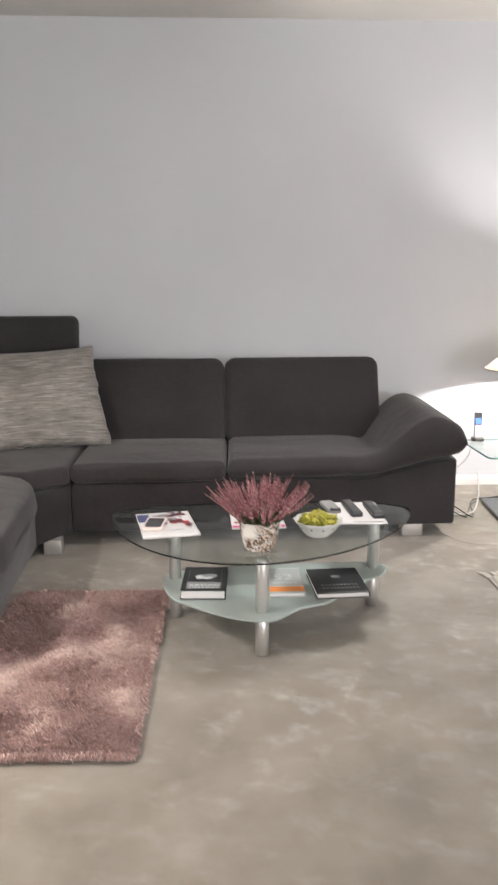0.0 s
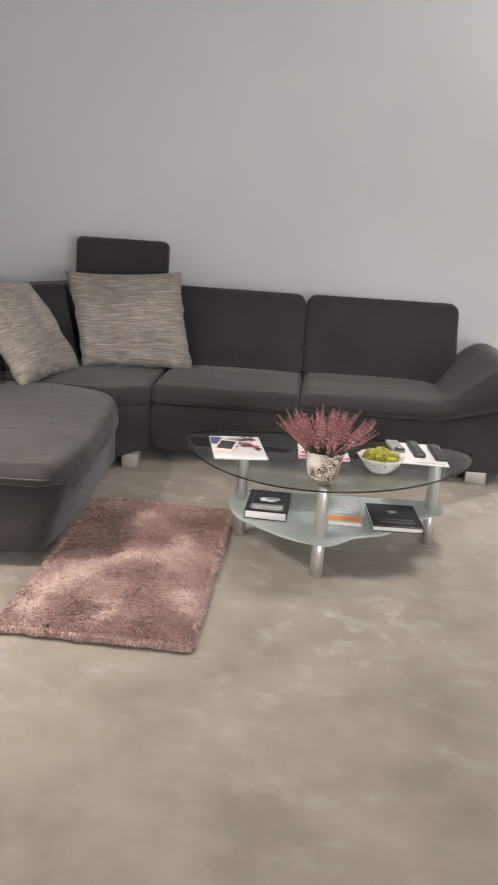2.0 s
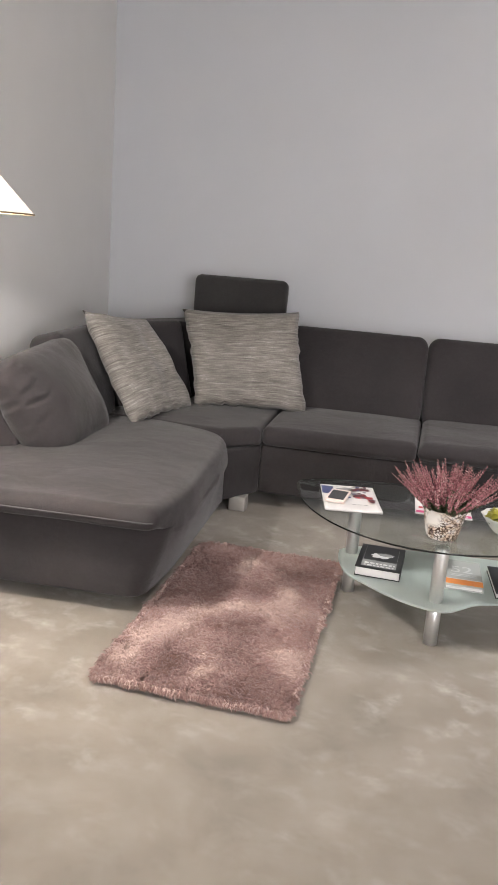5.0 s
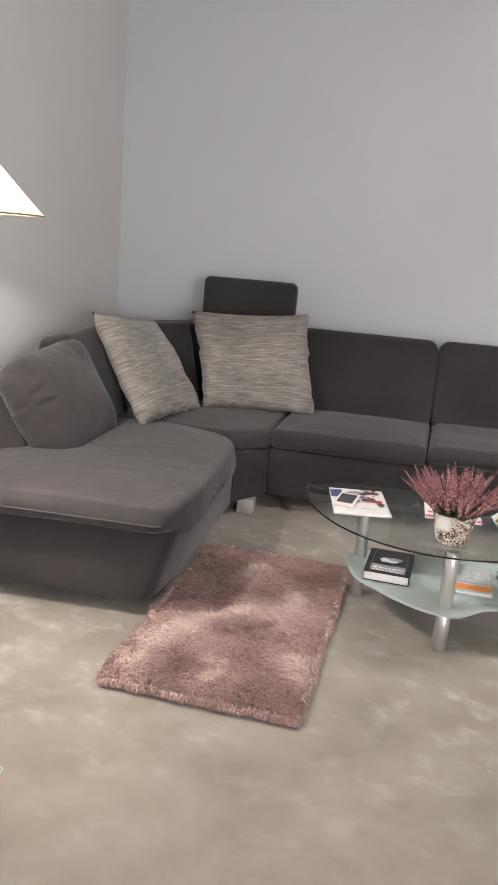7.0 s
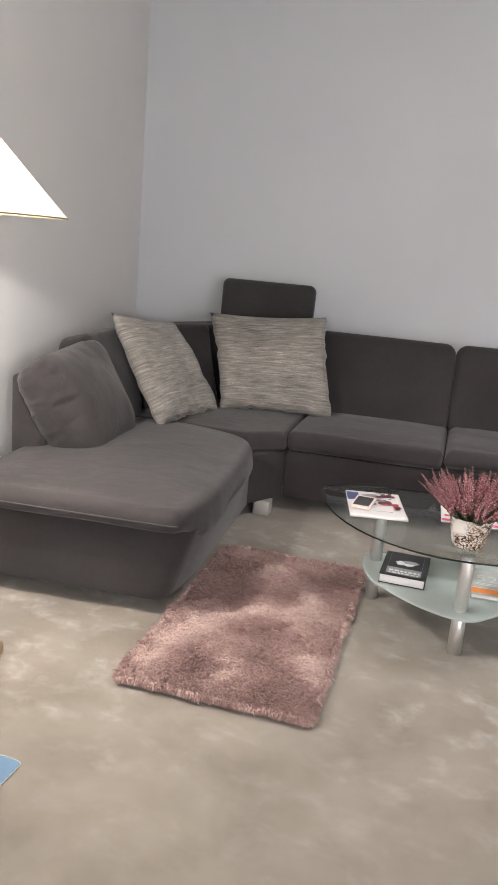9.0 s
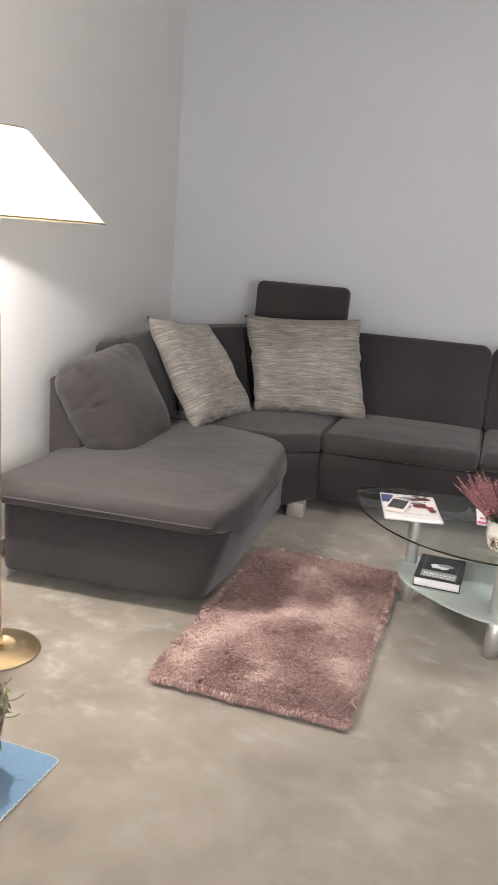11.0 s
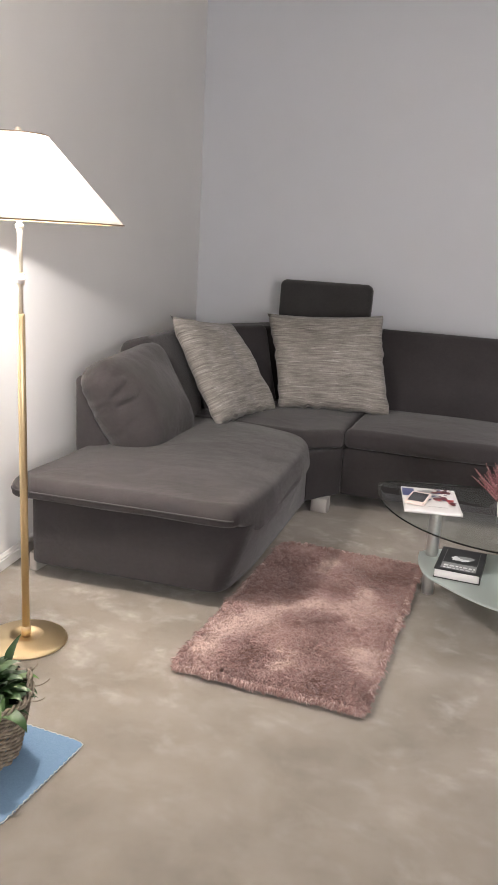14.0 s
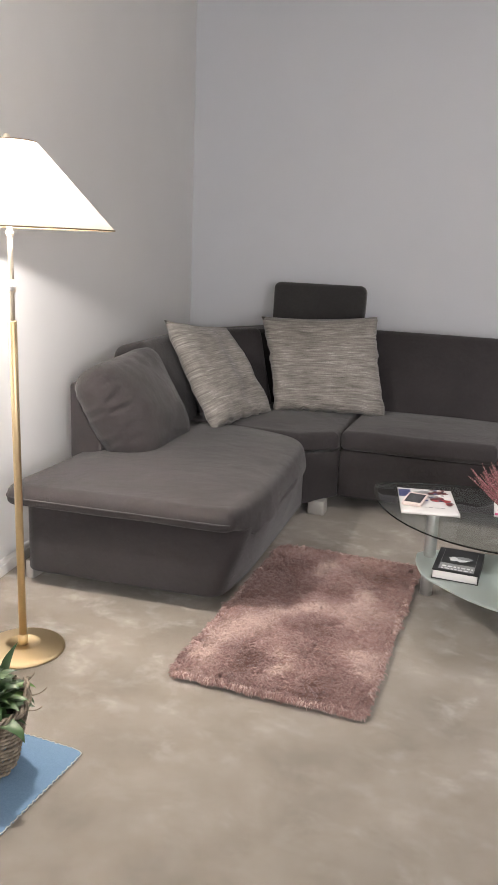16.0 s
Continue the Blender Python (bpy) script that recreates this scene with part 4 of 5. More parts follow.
# ---- heather in a painted pot ----
POT = Vector((0.078, 2.958, TOP))
pot = thing("heather_plant", POT, "pink flowering heather in a white pot with brown painted flowers", "plant")
CERAMIC = material("painted_ceramic", (0.78, 0.75, 0.70), 0.25)
tc = coords(CERAMIC)
vor = node(CERAMIC, "ShaderNodeTexVoronoi", Scale=44.0)
vor.feature = "DISTANCE_TO_EDGE"
warp = noise_tex(CERAMIC, tc, 30, 2)
wm = mix(CERAMIC, "LINEAR_LIGHT", 0.05, tc, warp)
CERAMIC.node_tree.links.new(wm.outputs[2], vor.inputs["Vector"])
lines = ramp(CERAMIC, vor, "Distance", [(0.0, (0.06, 0.045, 0.04)), (0.05, (0.12, 0.085, 0.065)), (0.12, (0.74, 0.70, 0.66))])
spots = noise_tex(CERAMIC, tc, 34, 2)
tint = ramp(CERAMIC, spots, "Fac", [(0.42, (1, 1, 1)), (0.58, (0.90, 0.74, 0.60)), (0.68, (0.34, 0.27, 0.25))])
fill = noise_tex(CERAMIC, tc, 9, 1)
where = ramp(CERAMIC, fill, "Fac", [(0.38, (0, 0, 0)), (0.46, (1, 1, 1))])
deco = mix(CERAMIC, "MULTIPLY", 1.0, lines, tint)
final = node(CERAMIC, "ShaderNodeMix")
final.data_type = "RGBA"
final.inputs[6].default_value = (0.80, 0.77, 0.72, 1)
link(CERAMIC, where, 0, final, 0)
link(CERAMIC, deco, 2, final, 7)
colour_from(CERAMIC, final, 2)
bm = bmesh.new()
lathe(bm, [(0.0, 0.0), (0.040, 0.0), (0.046, 0.004), (0.052, 0.03), (0.060, 0.075), (0.063, 0.092), (0.068, 0.100), (0.069, 0.104), (0.066, 0.105), (0.061, 0.098), (0.058, 0.085), (0.0, 0.083)], 44, None, lambda a, r, z: 1 + (0.02 * math.sin(9 * a) if z > 0.088 else 0))
bmesh.ops.scale(bm, vec=(1.17, 1.17, 1.06), verts=bm.verts)
o = part("pot", bm, CERAMIC, None, "white ceramic pot painted with brown flowers")
o.parent = pot
bm = bmesh.new()
lathe(bm, [(0.0, 0.094), (0.03, 0.092), (0.056, 0.086)], 24)
o = part("soil", bm, material("potting_soil", (0.03, 0.022, 0.016), 0.95))
o.parent = pot
HEATHER = material("heather_florets", (0.42, 0.13, 0.17), 0.8)
geo = node(HEATHER, "ShaderNodeNewGeometry")
colour_from(HEATHER, ramp(HEATHER, geo, "Random Per Island", [(0.0, (0.19, 0.06, 0.075)), (0.45, (0.37, 0.135, 0.16)), (0.8, (0.48, 0.22, 0.24)), (1.0, (0.60, 0.42, 0.40))]))
GREENERY = material("heather_green", (0.06, 0.075, 0.035), 0.8)
STEM = material("heather_stem", (0.09, 0.06, 0.04), 0.8)
rh = random.Random(11)


def floret(verts, faces, p, d, s):
    """A small bell floret: a pinched bud of six faces."""
    side = d.orthogonal().normalized()
    oth = d.cross(side)
    k = len(verts)
    verts += [tuple(p)] + [tuple(p + d * s * 0.55 + (side * math.cos(t) + oth * math.sin(t)) * s * 0.42) for t in (0.3, 2.4, 4.5)] + [tuple(p + d * s)]
    faces += [(k, k + 2, k + 1), (k, k + 3, k + 2), (k, k + 1, k + 3), (k + 4, k + 1, k + 2), (k + 4, k + 2, k + 3), (k + 4, k + 3, k + 1)]


fv, ff, gv, gf = [], [], [], []
stems = bmesh.new()
for k in range(140):
    a = rh.uniform(0, 6.283)
    q = rh.random() ** 0.6
    tilt = 0.12 + 0.95 * q + rh.uniform(-0.1, 0.1)
    ln = rh.uniform(0.125, 0.172) * (1.0 + 0.14 * q)
    base = Vector((math.cos(a) * 0.045 * q, math.sin(a) * 0.045 * q, 0.088))
    way = Vector((math.cos(a) * math.sin(tilt), math.sin(a) * math.sin(tilt), math.cos(tilt)))
    pts = []
    for i in range(7):
        t = i / 6
        bend = Vector((0, 0, 0.03 * t * t * q))
        pts.append(base + way * ln * t + bend + Vector((0.003 * math.sin(5 * t + k), 0.003 * math.cos(4 * t + k), 0)))
    tube(stems, pts, 0.0011, 4)
    n = 40
    pale = rh.random()
    for i in range(n):
        t = 0.36 + 0.64 * i / n
        s = int(min(5, t * 6))
        p = pts[s].lerp(pts[s + 1], t * 6 - s)
        ang = i * 2.4 + k
        d = Vector((math.cos(ang), math.sin(ang), 0.7 + 0.3 * t)).normalized()
        size = 0.0092 * (1.12 - 0.62 * max(0, t - 0.5) / 0.5) * rh.uniform(0.8, 1.2)
        floret(fv, ff, p, d, size)
    for i in range(14):
        t = 0.05 + 0.42 * i / 14
        s = int(min(5, t * 6))
        p = pts[s].lerp(pts[s + 1], t * 6 - s)
        d = Vector((math.cos(i * 2.4), math.sin(i * 2.4), 0.5)).normalized()
        floret(gv, gf, p, d, 0.014)
for nm, v, f, mt, lb in (("bloom", fv, ff, HEATHER, "dusty pink flower spikes"), ("greenery", gv, gf, GREENERY, "dark green needle leaves")):
    me = bpy.data.meshes.new(nm)
    me.from_pydata(v, [], f)
    me.materials.append(mt)
    o = new(nm, me)
    o.parent = pot
    tagged(o, lb, kind="stuff")
o = part("stem", stems, STEM)
o.parent = pot
tagged(o, kind="stuff")

# ---- bowl of wrapped sweets ----
BOWL_AT = Vector((0.304, 3.105, TOP))
bowl = thing("glass_bowl", BOWL_AT, "pale pressed-glass bowl with a scalloped rim filled with sweets", "bowl")
bm = bmesh.new()
lathe(bm, [(0.0, 0.004), (0.036, 0.003), (0.042, 0.0), (0.048, 0.006), (0.068, 0.03), (0.084, 0.058), (0.093, 0.070), (0.091, 0.072), (0.080, 0.060), (0.063, 0.033), (0.044, 0.010), (0.0, 0.008)], 64, None, lambda a, r, z: 1 + 0.035 * math.sin(11 * a) * max(0, (z - 0.015) / 0.055))
bmesh.ops.scale(bm, vec=(1.0, 1.0, 0.88), verts=bm.verts)
o = part("body", bm, BOWL, None)
o.parent = bowl
HOLE = material("dark_pierced_hole", (0.05, 0.05, 0.045), 0.6)
for k in range(11):
    a = 6.2832 * (k + 0.5) / 11
    bm = bmesh.new()
    lathe(bm, [(0.0, 0.0012), (0.0030, 0.0010), (0.0042, 0.0)], 10, Matrix.Translation((0.0765 * math.cos(a), 0.0765 * math.sin(a), 0.040)) @ Vector((math.cos(a), math.sin(a), -0.45)).to_track_quat("Z", "Y").to_matrix().to_4x4())
    o = part("hole", bm, HOLE, None)
    o.parent = bowl
WRAP = material("yellow_green_foil", (0.60, 0.58, 0.07), 0.32, 0.15)
wi = node(WRAP, "ShaderNodeObjectInfo")
colour_from(WRAP, ramp(WRAP, wi, "Random", [(0.0, (0.26, 0.25, 0.03)), (0.5, (0.46, 0.43, 0.06)), (1.0, (0.60, 0.55, 0.14))]))
bm = bmesh.new()
rows = []
for x, a, b, tw in ((-0.026, 0.013, 0.002, 0.6), (-0.017, 0.004, 0.004, 0.3), (-0.013, 0.010, 0.008, 0), (0.013, 0.010, 0.008, 0), (0.017, 0.004, 0.004, -0.4), (0.026, 0.012, 0.002, -0.8)):
    rows.append([bm.verts.new((x, math.cos(tw) * py - math.sin(tw) * pz, math.sin(tw) * py + math.cos(tw) * pz)) for py, pz in ((a, -b), (a, b), (-a, b), (-a, -b))])
for a, b in zip(rows, rows[1:]):
    for i in range(4):
        bm.faces.new((a[i], a[(i + 1) % 4], b[(i + 1) % 4], b[i]))
bm.faces.new(rows[0])
bm.faces.new(rows[-1][::-1])
sweet = single("wrapped_sweet", bm, WRAP, "wrapped sweet in yellow-green foil lying in the glass bowl", "sweet", "sweets in the bowl", smooth=False)
rs = random.Random(4)
spots = []
for ring, (rad, n, z) in enumerate(((0.012, 4, 0.030), (0.036, 8, 0.046), (0.056, 11, 0.058), (0.036, 7, 0.060), (0.0, 1, 0.062), (0.048, 8, 0.068), (0.020, 4, 0.073))):
    for i in range(n):
        a = 6.283 * i / n + ring * 0.7 + rs.uniform(-0.15, 0.15)
        spots.append(BOWL_AT + Vector((rad * math.cos(a), rad * math.sin(a), z + rs.uniform(-0.003, 0.003))))
for i, p in enumerate(spots):
    m = pose(p.x, p.y, p.z, rs.uniform(-50, 50), rs.uniform(-35, 35), rs.uniform(0, 360))
    if i:
        copy_thing(sweet, m)
    else:
        sweet.matrix_basis = m

# ---- floor lamp ----
fl = thing("floor_lamp", FLOOR_LAMP, "brass floor lamp with a lit cream cone shade", "lamp")


def put(name, bm, mat, parent, label="", smooth=True):
    """A part whose mesh is given in its thing's own frame."""
    o = part(name, bm, mat, None, label, smooth)
    o.parent = parent
    return o


base_ob = put("base", lathe(bmesh.new(), [(0.0, 0.0), (0.132, 0.0), (0.136, 0.004), (0.135, 0.008), (0.125, 0.013), (0.060, 0.024), (0.046, 0.026), (0.044, 0.020), (0.0, 0.020)], 64), BRASS, fl, "round domed brushed brass base")
put("collar", lathe(bmesh.new(), [(0.016, 0.019), (0.016, 0.050), (0.013, 0.054)], 24), BRASS, fl)
put("pole", lathe(bmesh.new(), [(0.0125, 0.02), (0.0125, 1.082), (0.0105, 1.085)], 24), BRASS, fl)
NICKEL = material("satin_pale_brass", (0.85, 0.79, 0.67), 0.4, 0.7)
put("upper_pole", lathe(bmesh.new(), [(0.0078, 1.08), (0.0078, 1.355), (0.006, 1.36)], 20), NICKEL, fl, "thinner pale extension pole")
put("clamp", lathe(bmesh.new(), [(0.010, 1.168), (0.0135, 1.172), (0.0135, 1.202), (0.010, 1.206)], 20), NICKEL, fl)
put("knob", lathe(bmesh.new(), [(0.0, -0.02), (0.011, -0.018), (0.014, -0.006), (0.014, 0.004), (0.008, 0.012), (0.006, 0.02)], 16, Matrix.Translation((0.012, -0.018, 1.188)) @ pose(0, 0, 0, 90, 0, 40)), material("white_knob", (0.8, 0.79, 0.76), 0.3), fl, "round white height knob")
put("top_ring", lathe(bmesh.new(), [(0.011, 1.332), (0.012, 1.335), (0.012, 1.342), (0.011, 1.345)], 20), NICKEL, fl)


def open_lathe(profile, n=64):
    bm = bmesh.new()
    rows = [[bm.verts.new((r * math.cos(6.2832 * i / n), r * math.sin(6.2832 * i / n), z)) for i in range(n)] for r, z in profile]
    for a, b in zip(rows, rows[1:]):
        for i in range(n):
            j = (i + 1) % n
            bm.faces.new((a[i], a[j], b[j], b[i]))
    return bm


def cone_shade(parent, r0, z0, r1, z1, cloth=SHADE):
    put("shade", open_lathe([(r0, z0), (r1, z1)]), cloth, parent, "lit cream fabric cone shade")
    rim_mat = material("shade_binding", (0.16, 0.11, 0.06), 0.6)
    for r, z in ((r0, z0), (r1, z1)):
        put("rim", tube(bmesh.new(), [(r * math.cos(6.2832 * i / 64), r * math.sin(6.2832 * i / 64), z) for i in range(64)], 0.0022, 6, True), rim_mat, parent)
    for k in range(3):
        a = 2.094 * k + 0.4
        put("spoke", tube(bmesh.new(), [(0, 0, z1 - 0.003), (r1 * math.cos(a), r1 * math.sin(a), z1)], 0.0015, 5), BRASS, parent)


cone_shade(fl, 0.303, 1.357, 0.083, 1.593)
put("finial", lathe(bmesh.new(), [(0.004, 1.36), (0.004, 1.592), (0.009, 1.595), (0.011, 1.604), (0.007, 1.612), (0.0, 1.614)], 16), NICKEL, fl)
bulb = put("bulb", lathe(bmesh.new(), [(0.0, -0.028), (0.018, -0.022), (0.028, 0.0), (0.020, 0.02), (0.0, 0.028)], 20, Matrix.Translation((0, 0, 1.44))), BULB, fl, "lit bulb inside the shade")
bulb.visible_shadow = False
put("cord", tube(bmesh.new(), spline([(-0.13, 0.0, 0.008), (-0.17, 0.01, 0.004), (-0.25, 0.05, 0.004), (-0.33, 0.10, 0.004), (-0.37, 0.16, 0.004)], 6), 0.003, 6), material("brown_cord", (0.12, 0.08, 0.05), 0.6), fl, "thin brown mains cord")

# ---- side table, lamp and telephone ----
st = thing("side_table", (1.66, 4.64, 0), "square clear glass side table on a chrome post and dark plate", "table")
bm = bmesh.new()
slab(bm, round_poly([(1.365, 4.405), (1.955, 4.42), (1.94, 4.93), (1.345, 4.915)], 0.05, 6), 0.362, 0.372, 0.002, 0.002, 0, 2, step=9)
bm.normal_update()
for f in bm.faces:
    f.material_index = 1 if abs(f.normal.z) < 0.95 else 0
top = part("tabletop", bm, [GLASS, material("green_glass_edge", (0.16, 0.30, 0.27), 0.15)], st, "clear glass top with rounded corners")
bm = bmesh.new()
slab(bm, round_poly([(1.445, 4.40), (1.87, 4.41), (1.87, 4.84), (1.47, 4.83)], 0.012, 3), 0.0, 0.026, 0.003, 0.002, 0, 2, step=9)
part("base_plate", bm, material("dark_glossy_plate", (0.06, 0.062, 0.065), 0.08, 0.3), st, "dark glossy square base plate")
bm = bmesh.new()
box(bm, 1.635, 1.675, 4.62, 4.66, 0.026, 0.361, 0.003)
part("post", bm, CHROME, st, "polished chrome post")
bm = bmesh.new()
lathe(bm, [(0.036, 0.026), (0.036, 0.038), (0.030, 0.040)], 24, Matrix.Translation((1.655, 4.64, 0)))
part("flange", bm, DARK, st)

tl = thing("table_lamp", SIDE_LAMP, "small brass table lamp with lit cream shade on side table", "lamp")
put("base", lathe(bmesh.new(), [(0.0, 0.0), (0.088, 0.0), (0.090, 0.004), (0.086, 0.010), (0.03, 0.018), (0.012, 0.022), (0.0, 0.022)], 48), BRASS, tl, "round brass base")
put("stem", lathe(bmesh.new(), [(0.008, 0.02), (0.006, 0.05), (0.007, 0.15), (0.011, 0.26), (0.013, 0.28), (0.013, 0.34), (0.008, 0.345), (0.008, 0.46)], 20), BRASS, tl)
for k in (0, 1, 2, 3):
    a = k * math.pi / 2 + 0.3
    pts = [(0.034 * math.sin(math.pi * t / 12) ** 0.8 * math.cos(a), 0.034 * math.sin(math.pi * t / 12) ** 0.8 * math.sin(a), 0.02 + 0.40 * t / 12) for t in range(13)]
    put("bow", tube(bmesh.new(), pts, 0.003, 6), NICKEL, tl, "bowed pale brass rod")
cone_shade(tl, 0.258, 0.448, 0.047, 0.624, AMBER_SHADE)
bulb = put("bulb", lathe(bmesh.new(), [(0.0, -0.024), (0.015, -0.018), (0.022, 0.0), (0.015, 0.018), (0.0, 0.024)], 20, Matrix.Translation((0, 0, 0.567))), BULB, tl, "lit bulb inside the shade")
bulb.visible_shadow = False

m = pose(1.437, 4.86, 0.373, 0, 0, -4)
tel = thing("cordless_phone", m.translation, "silver and black cordless telephone upright in its charger", "telephone")
bm = bmesh.new()
slab(bm, round_poly([(-0.035, -0.03), (0.035, -0.03), (0.035, 0.03), (-0.035, 0.03)], 0.015, 4), 0, 0.022, 0.007, 0.002, 0, 3, m, step=9)
part("charger", bm, DARK, tel, "black charging cradle")
mh = m @ frame_of((-0.0225, -0.014, 0.016), (1, 0, 0), (0, 0.14, 1))
bm = bmesh.new()
slab(bm, round_poly([(0, 0), (0.045, 0), (0.045, 0.158), (0, 0.158)], 0.008, 4), -0.022, 0, 0.005, 0.005, 0, 3, mh, step=9)
handset = part("handset", bm, material("silver_phone", (0.36, 0.36, 0.37), 0.35), tel, "silver handset")
bm = bmesh.new()
slab(bm, round_poly([(0.002, 0.082), (0.043, 0.082), (0.043, 0.155), (0.002, 0.155)], 0.006, 4), -0.004, 0.0012, 0.0004, 0.0004, 0, 1, mh, step=9)
part("upper_panel", bm, DARK, handset, "glossy black upper panel")
bm = bmesh.new()
box(bm, 0.006, 0.039, 0.086, 0.122, 0.001, 0.0022, 0.0004, mh)
part("display", bm, material("blue_display", (0.03, 0.12, 0.5), 0.3, Emission_Color=(0.05, 0.22, 0.9, 1), Emission_Strength=0.7), handset, "glowing blue display")
for j in range(5):
    for i in range(3):
        bm = bmesh.new()
        box(bm, 0.006 + 0.0115 * i, 0.0155 + 0.0115 * i, 0.012 + 0.0135 * j, 0.021 + 0.0135 * j, -0.001, 0.0014, 0.0004, mh)
        part("key", bm, material("pale_keys", (0.75, 0.75, 0.75), 0.4) if not (i or j) else bpy.data.materials["pale_keys"], handset)


def cable(points, radius, mat, label, name="cable"):
    return single(name, tube(bmesh.new(), spline(points, 8), radius, 6), mat, label, "cable")


GREY_CORD = material("grey_cord", (0.35, 0.35, 0.35), 0.5)
BLACK_CORD = material("black_cord", (0.02, 0.02, 0.02), 0.5)
WHITE_CORD = material("white_cord", (0.60, 0.59, 0.57), 0.4)
cable([(1.437, 4.885, 0.378), (1.432, 4.95, 0.365), (1.425, 4.99, 0.25), (1.35, 5.04, 0.15), (1.22, 5.08, 0.07), (1.17, 5.1, 0.01)], 0.0025, GREY_CORD, "thin grey telephone cord hanging behind the side table")
cable([(1.19, 4.52, 0.05), (1.23, 4.53, 0.02), (1.35, 4.60, 0.008), (1.46, 4.86, 0.008), (1.53, 5.08, 0.03), (1.56, 5.20, 0.10)], 0.0045, WHITE_CORD, "thick white mains cable running up to the skirting board")
cable([(1.19, 4.51, 0.06), (1.24, 4.58, 0.05), (1.33, 4.52, 0.006), (1.42, 4.85, 0.006), (1.60, 4.92, 0.006), (1.85, 4.95, 0.006)], 0.0035, BLACK_CORD, "thin black cable lying loosely on the carpet")
cable([(1.19, 4.50, 0.055), (1.26, 4.44, 0.03), (1.31, 4.56, 0.006), (1.40, 4.78, 0.006), (1.52, 4.90, 0.006), (1.7, 4.98, 0.006)], 0.003, BLACK_CORD, "second thin black cable crossing the first")
cable([(1.70, 4.84, 0.38), (1.70, 4.945, 0.372), (1.695, 4.95, 0.25), (1.68, 4.96, 0.1), (1.62, 4.94, 0.006), (1.5, 4.92, 0.006)], 0.0022, GREY_CORD, "thin pale lamp cord hanging from the side table")
cable([(1.06, 4.40, 0.004), (1.10, 4.20, 0.004), (1.17, 4.08, 0.004), (1.30, 4.04, 0.004), (1.6, 4.02, 0.004), (2.2, 4.05, 0.004)], 0.0013, material("beige_cord", (0.30, 0.27, 0.235), 0.9), "thin beige cord lying in a curve on the carpet")
bm = bmesh.new()
box(bm, 1.152, 1.19, 4.48, 4.54, 0.035, 0.085, 0.006)
single("power_plug", bm, DARK, "black plug block beside the sofa base", "plug")

# ---- pale oriental rug ----
RUG2 = material("pale_oriental_rug", (0.55, 0.50, 0.43), 0.95, Sheen_Weight=0.2)
c = coords(RUG2)
vr = node(RUG2, "ShaderNodeTexVoronoi", Scale=24.0)
vr.feature = "DISTANCE_TO_EDGE"
wp = noise_tex(RUG2, c, 12, 3)
wx = node(RUG2, "ShaderNodeMix")
wx.data_type, wx.blend_type = "RGBA", "LINEAR_LIGHT"
wx.inputs[0].default_value = 0.06
link(RUG2, c, 0, wx, 6)
link(RUG2, wp, "Color", wx, 7)
link(RUG2, wx, 2, vr, "Vector")
colour_from(RUG2, ramp(RUG2, vr, "Distance", [(0.0, (0.34, 0.31, 0.26)), (0.05, (0.40, 0.37, 0.31)), (0.10, (0.66, 0.62, 0.55)), (0.3, (0.58, 0.54, 0.47)), (0.5, (0.42, 0.38, 0.32))]))
bump(RUG2, vr, "Distance", 0.5, 0.01)
orug = thing("oriental_rug", (1.8, 2.8, 0), "pale beige oriental rug with raised ornaments and a fringe", "rug")
m = frame_of((1.128, 3.60, 0), (1, 0.02, 0), (-0.052, 1, 0))
bm = bmesh.new()
box(bm, 0.0, 1.5, -2.0, 0.0, 0.001, 0.008, 0.003, m)
part("border", bm, material("rug_border", (0.42, 0.39, 0.34), 0.95), orug, "plain beige rug border")
bm = bmesh.new()
box(bm, 0.04, 1.46, -1.96, -0.03, 0.0082, 0.0125, 0.002, m)
part("field", bm, RUG2, orug, "field of pale raised ornaments")
bm = bmesh.new()
box(bm, 0.012, 0.02, -1.99, -0.01, 0.0082, 0.0095, 0.0005, m)
part("border_line", bm, material("rug_line", (0.30, 0.27, 0.22), 0.95), orug, "thin darker border line")
bm = bmesh.new()
rf = random.Random(3)
for i in range(300):
    x = 0.005 * i
    a = rf.uniform(-0.02, 0.02)
    p = [m @ Vector(q) for q in ((x, -0.005, 0.005), (x + a, 0.03, 0.006), (x + 1.6 * a - 0.01, 0.065 + rf.uniform(0, 0.015), 0.003))]
    tube(bm, p, 0.0022, 4)
part("fringe", bm, material("fringe_yarn", (0.66, 0.62, 0.55), 0.9), orug, "cream yarn fringe")

# ---- basket plant on a blue mat ----
MATC = Vector((-1.155, 1.628, 0))
BLUE = material("blue_felt", (0.15, 0.25, 0.38), 0.95)
c = coords(BLUE)
colour_from(BLUE, ramp(BLUE, noise_tex(BLUE, c, 300, 2), "Fac", [(0.3, (0.13, 0.225, 0.345)), (0.7, (0.175, 0.285, 0.42))]))
mat_ob = thing("place_mat", MATC, "light blue felt mat with a scalloped pale edge on the carpet", "mat")
out = round_poly([(-0.19, -0.185), (0.175, -0.185), (0.192, 0.178), (-0.19, 0.19)], 0.028, 8)
out = dense(out, 0.004)
wavy, run = [], 0.0
ins = inset(out, 1.0)
for i, p in enumerate(out):
    run += (p - out[i - 1]).length if i else 0
    wavy.append(p.lerp(ins[i], 0.0028 * math.sin(run * 2 * math.pi / 0.0135)))
bm = bmesh.new()
slab(bm, wavy, 0.001, 0.0045, 0.0006, 0.0006, 0, 1, step=9)
put("felt", bm, BLUE, mat_ob)
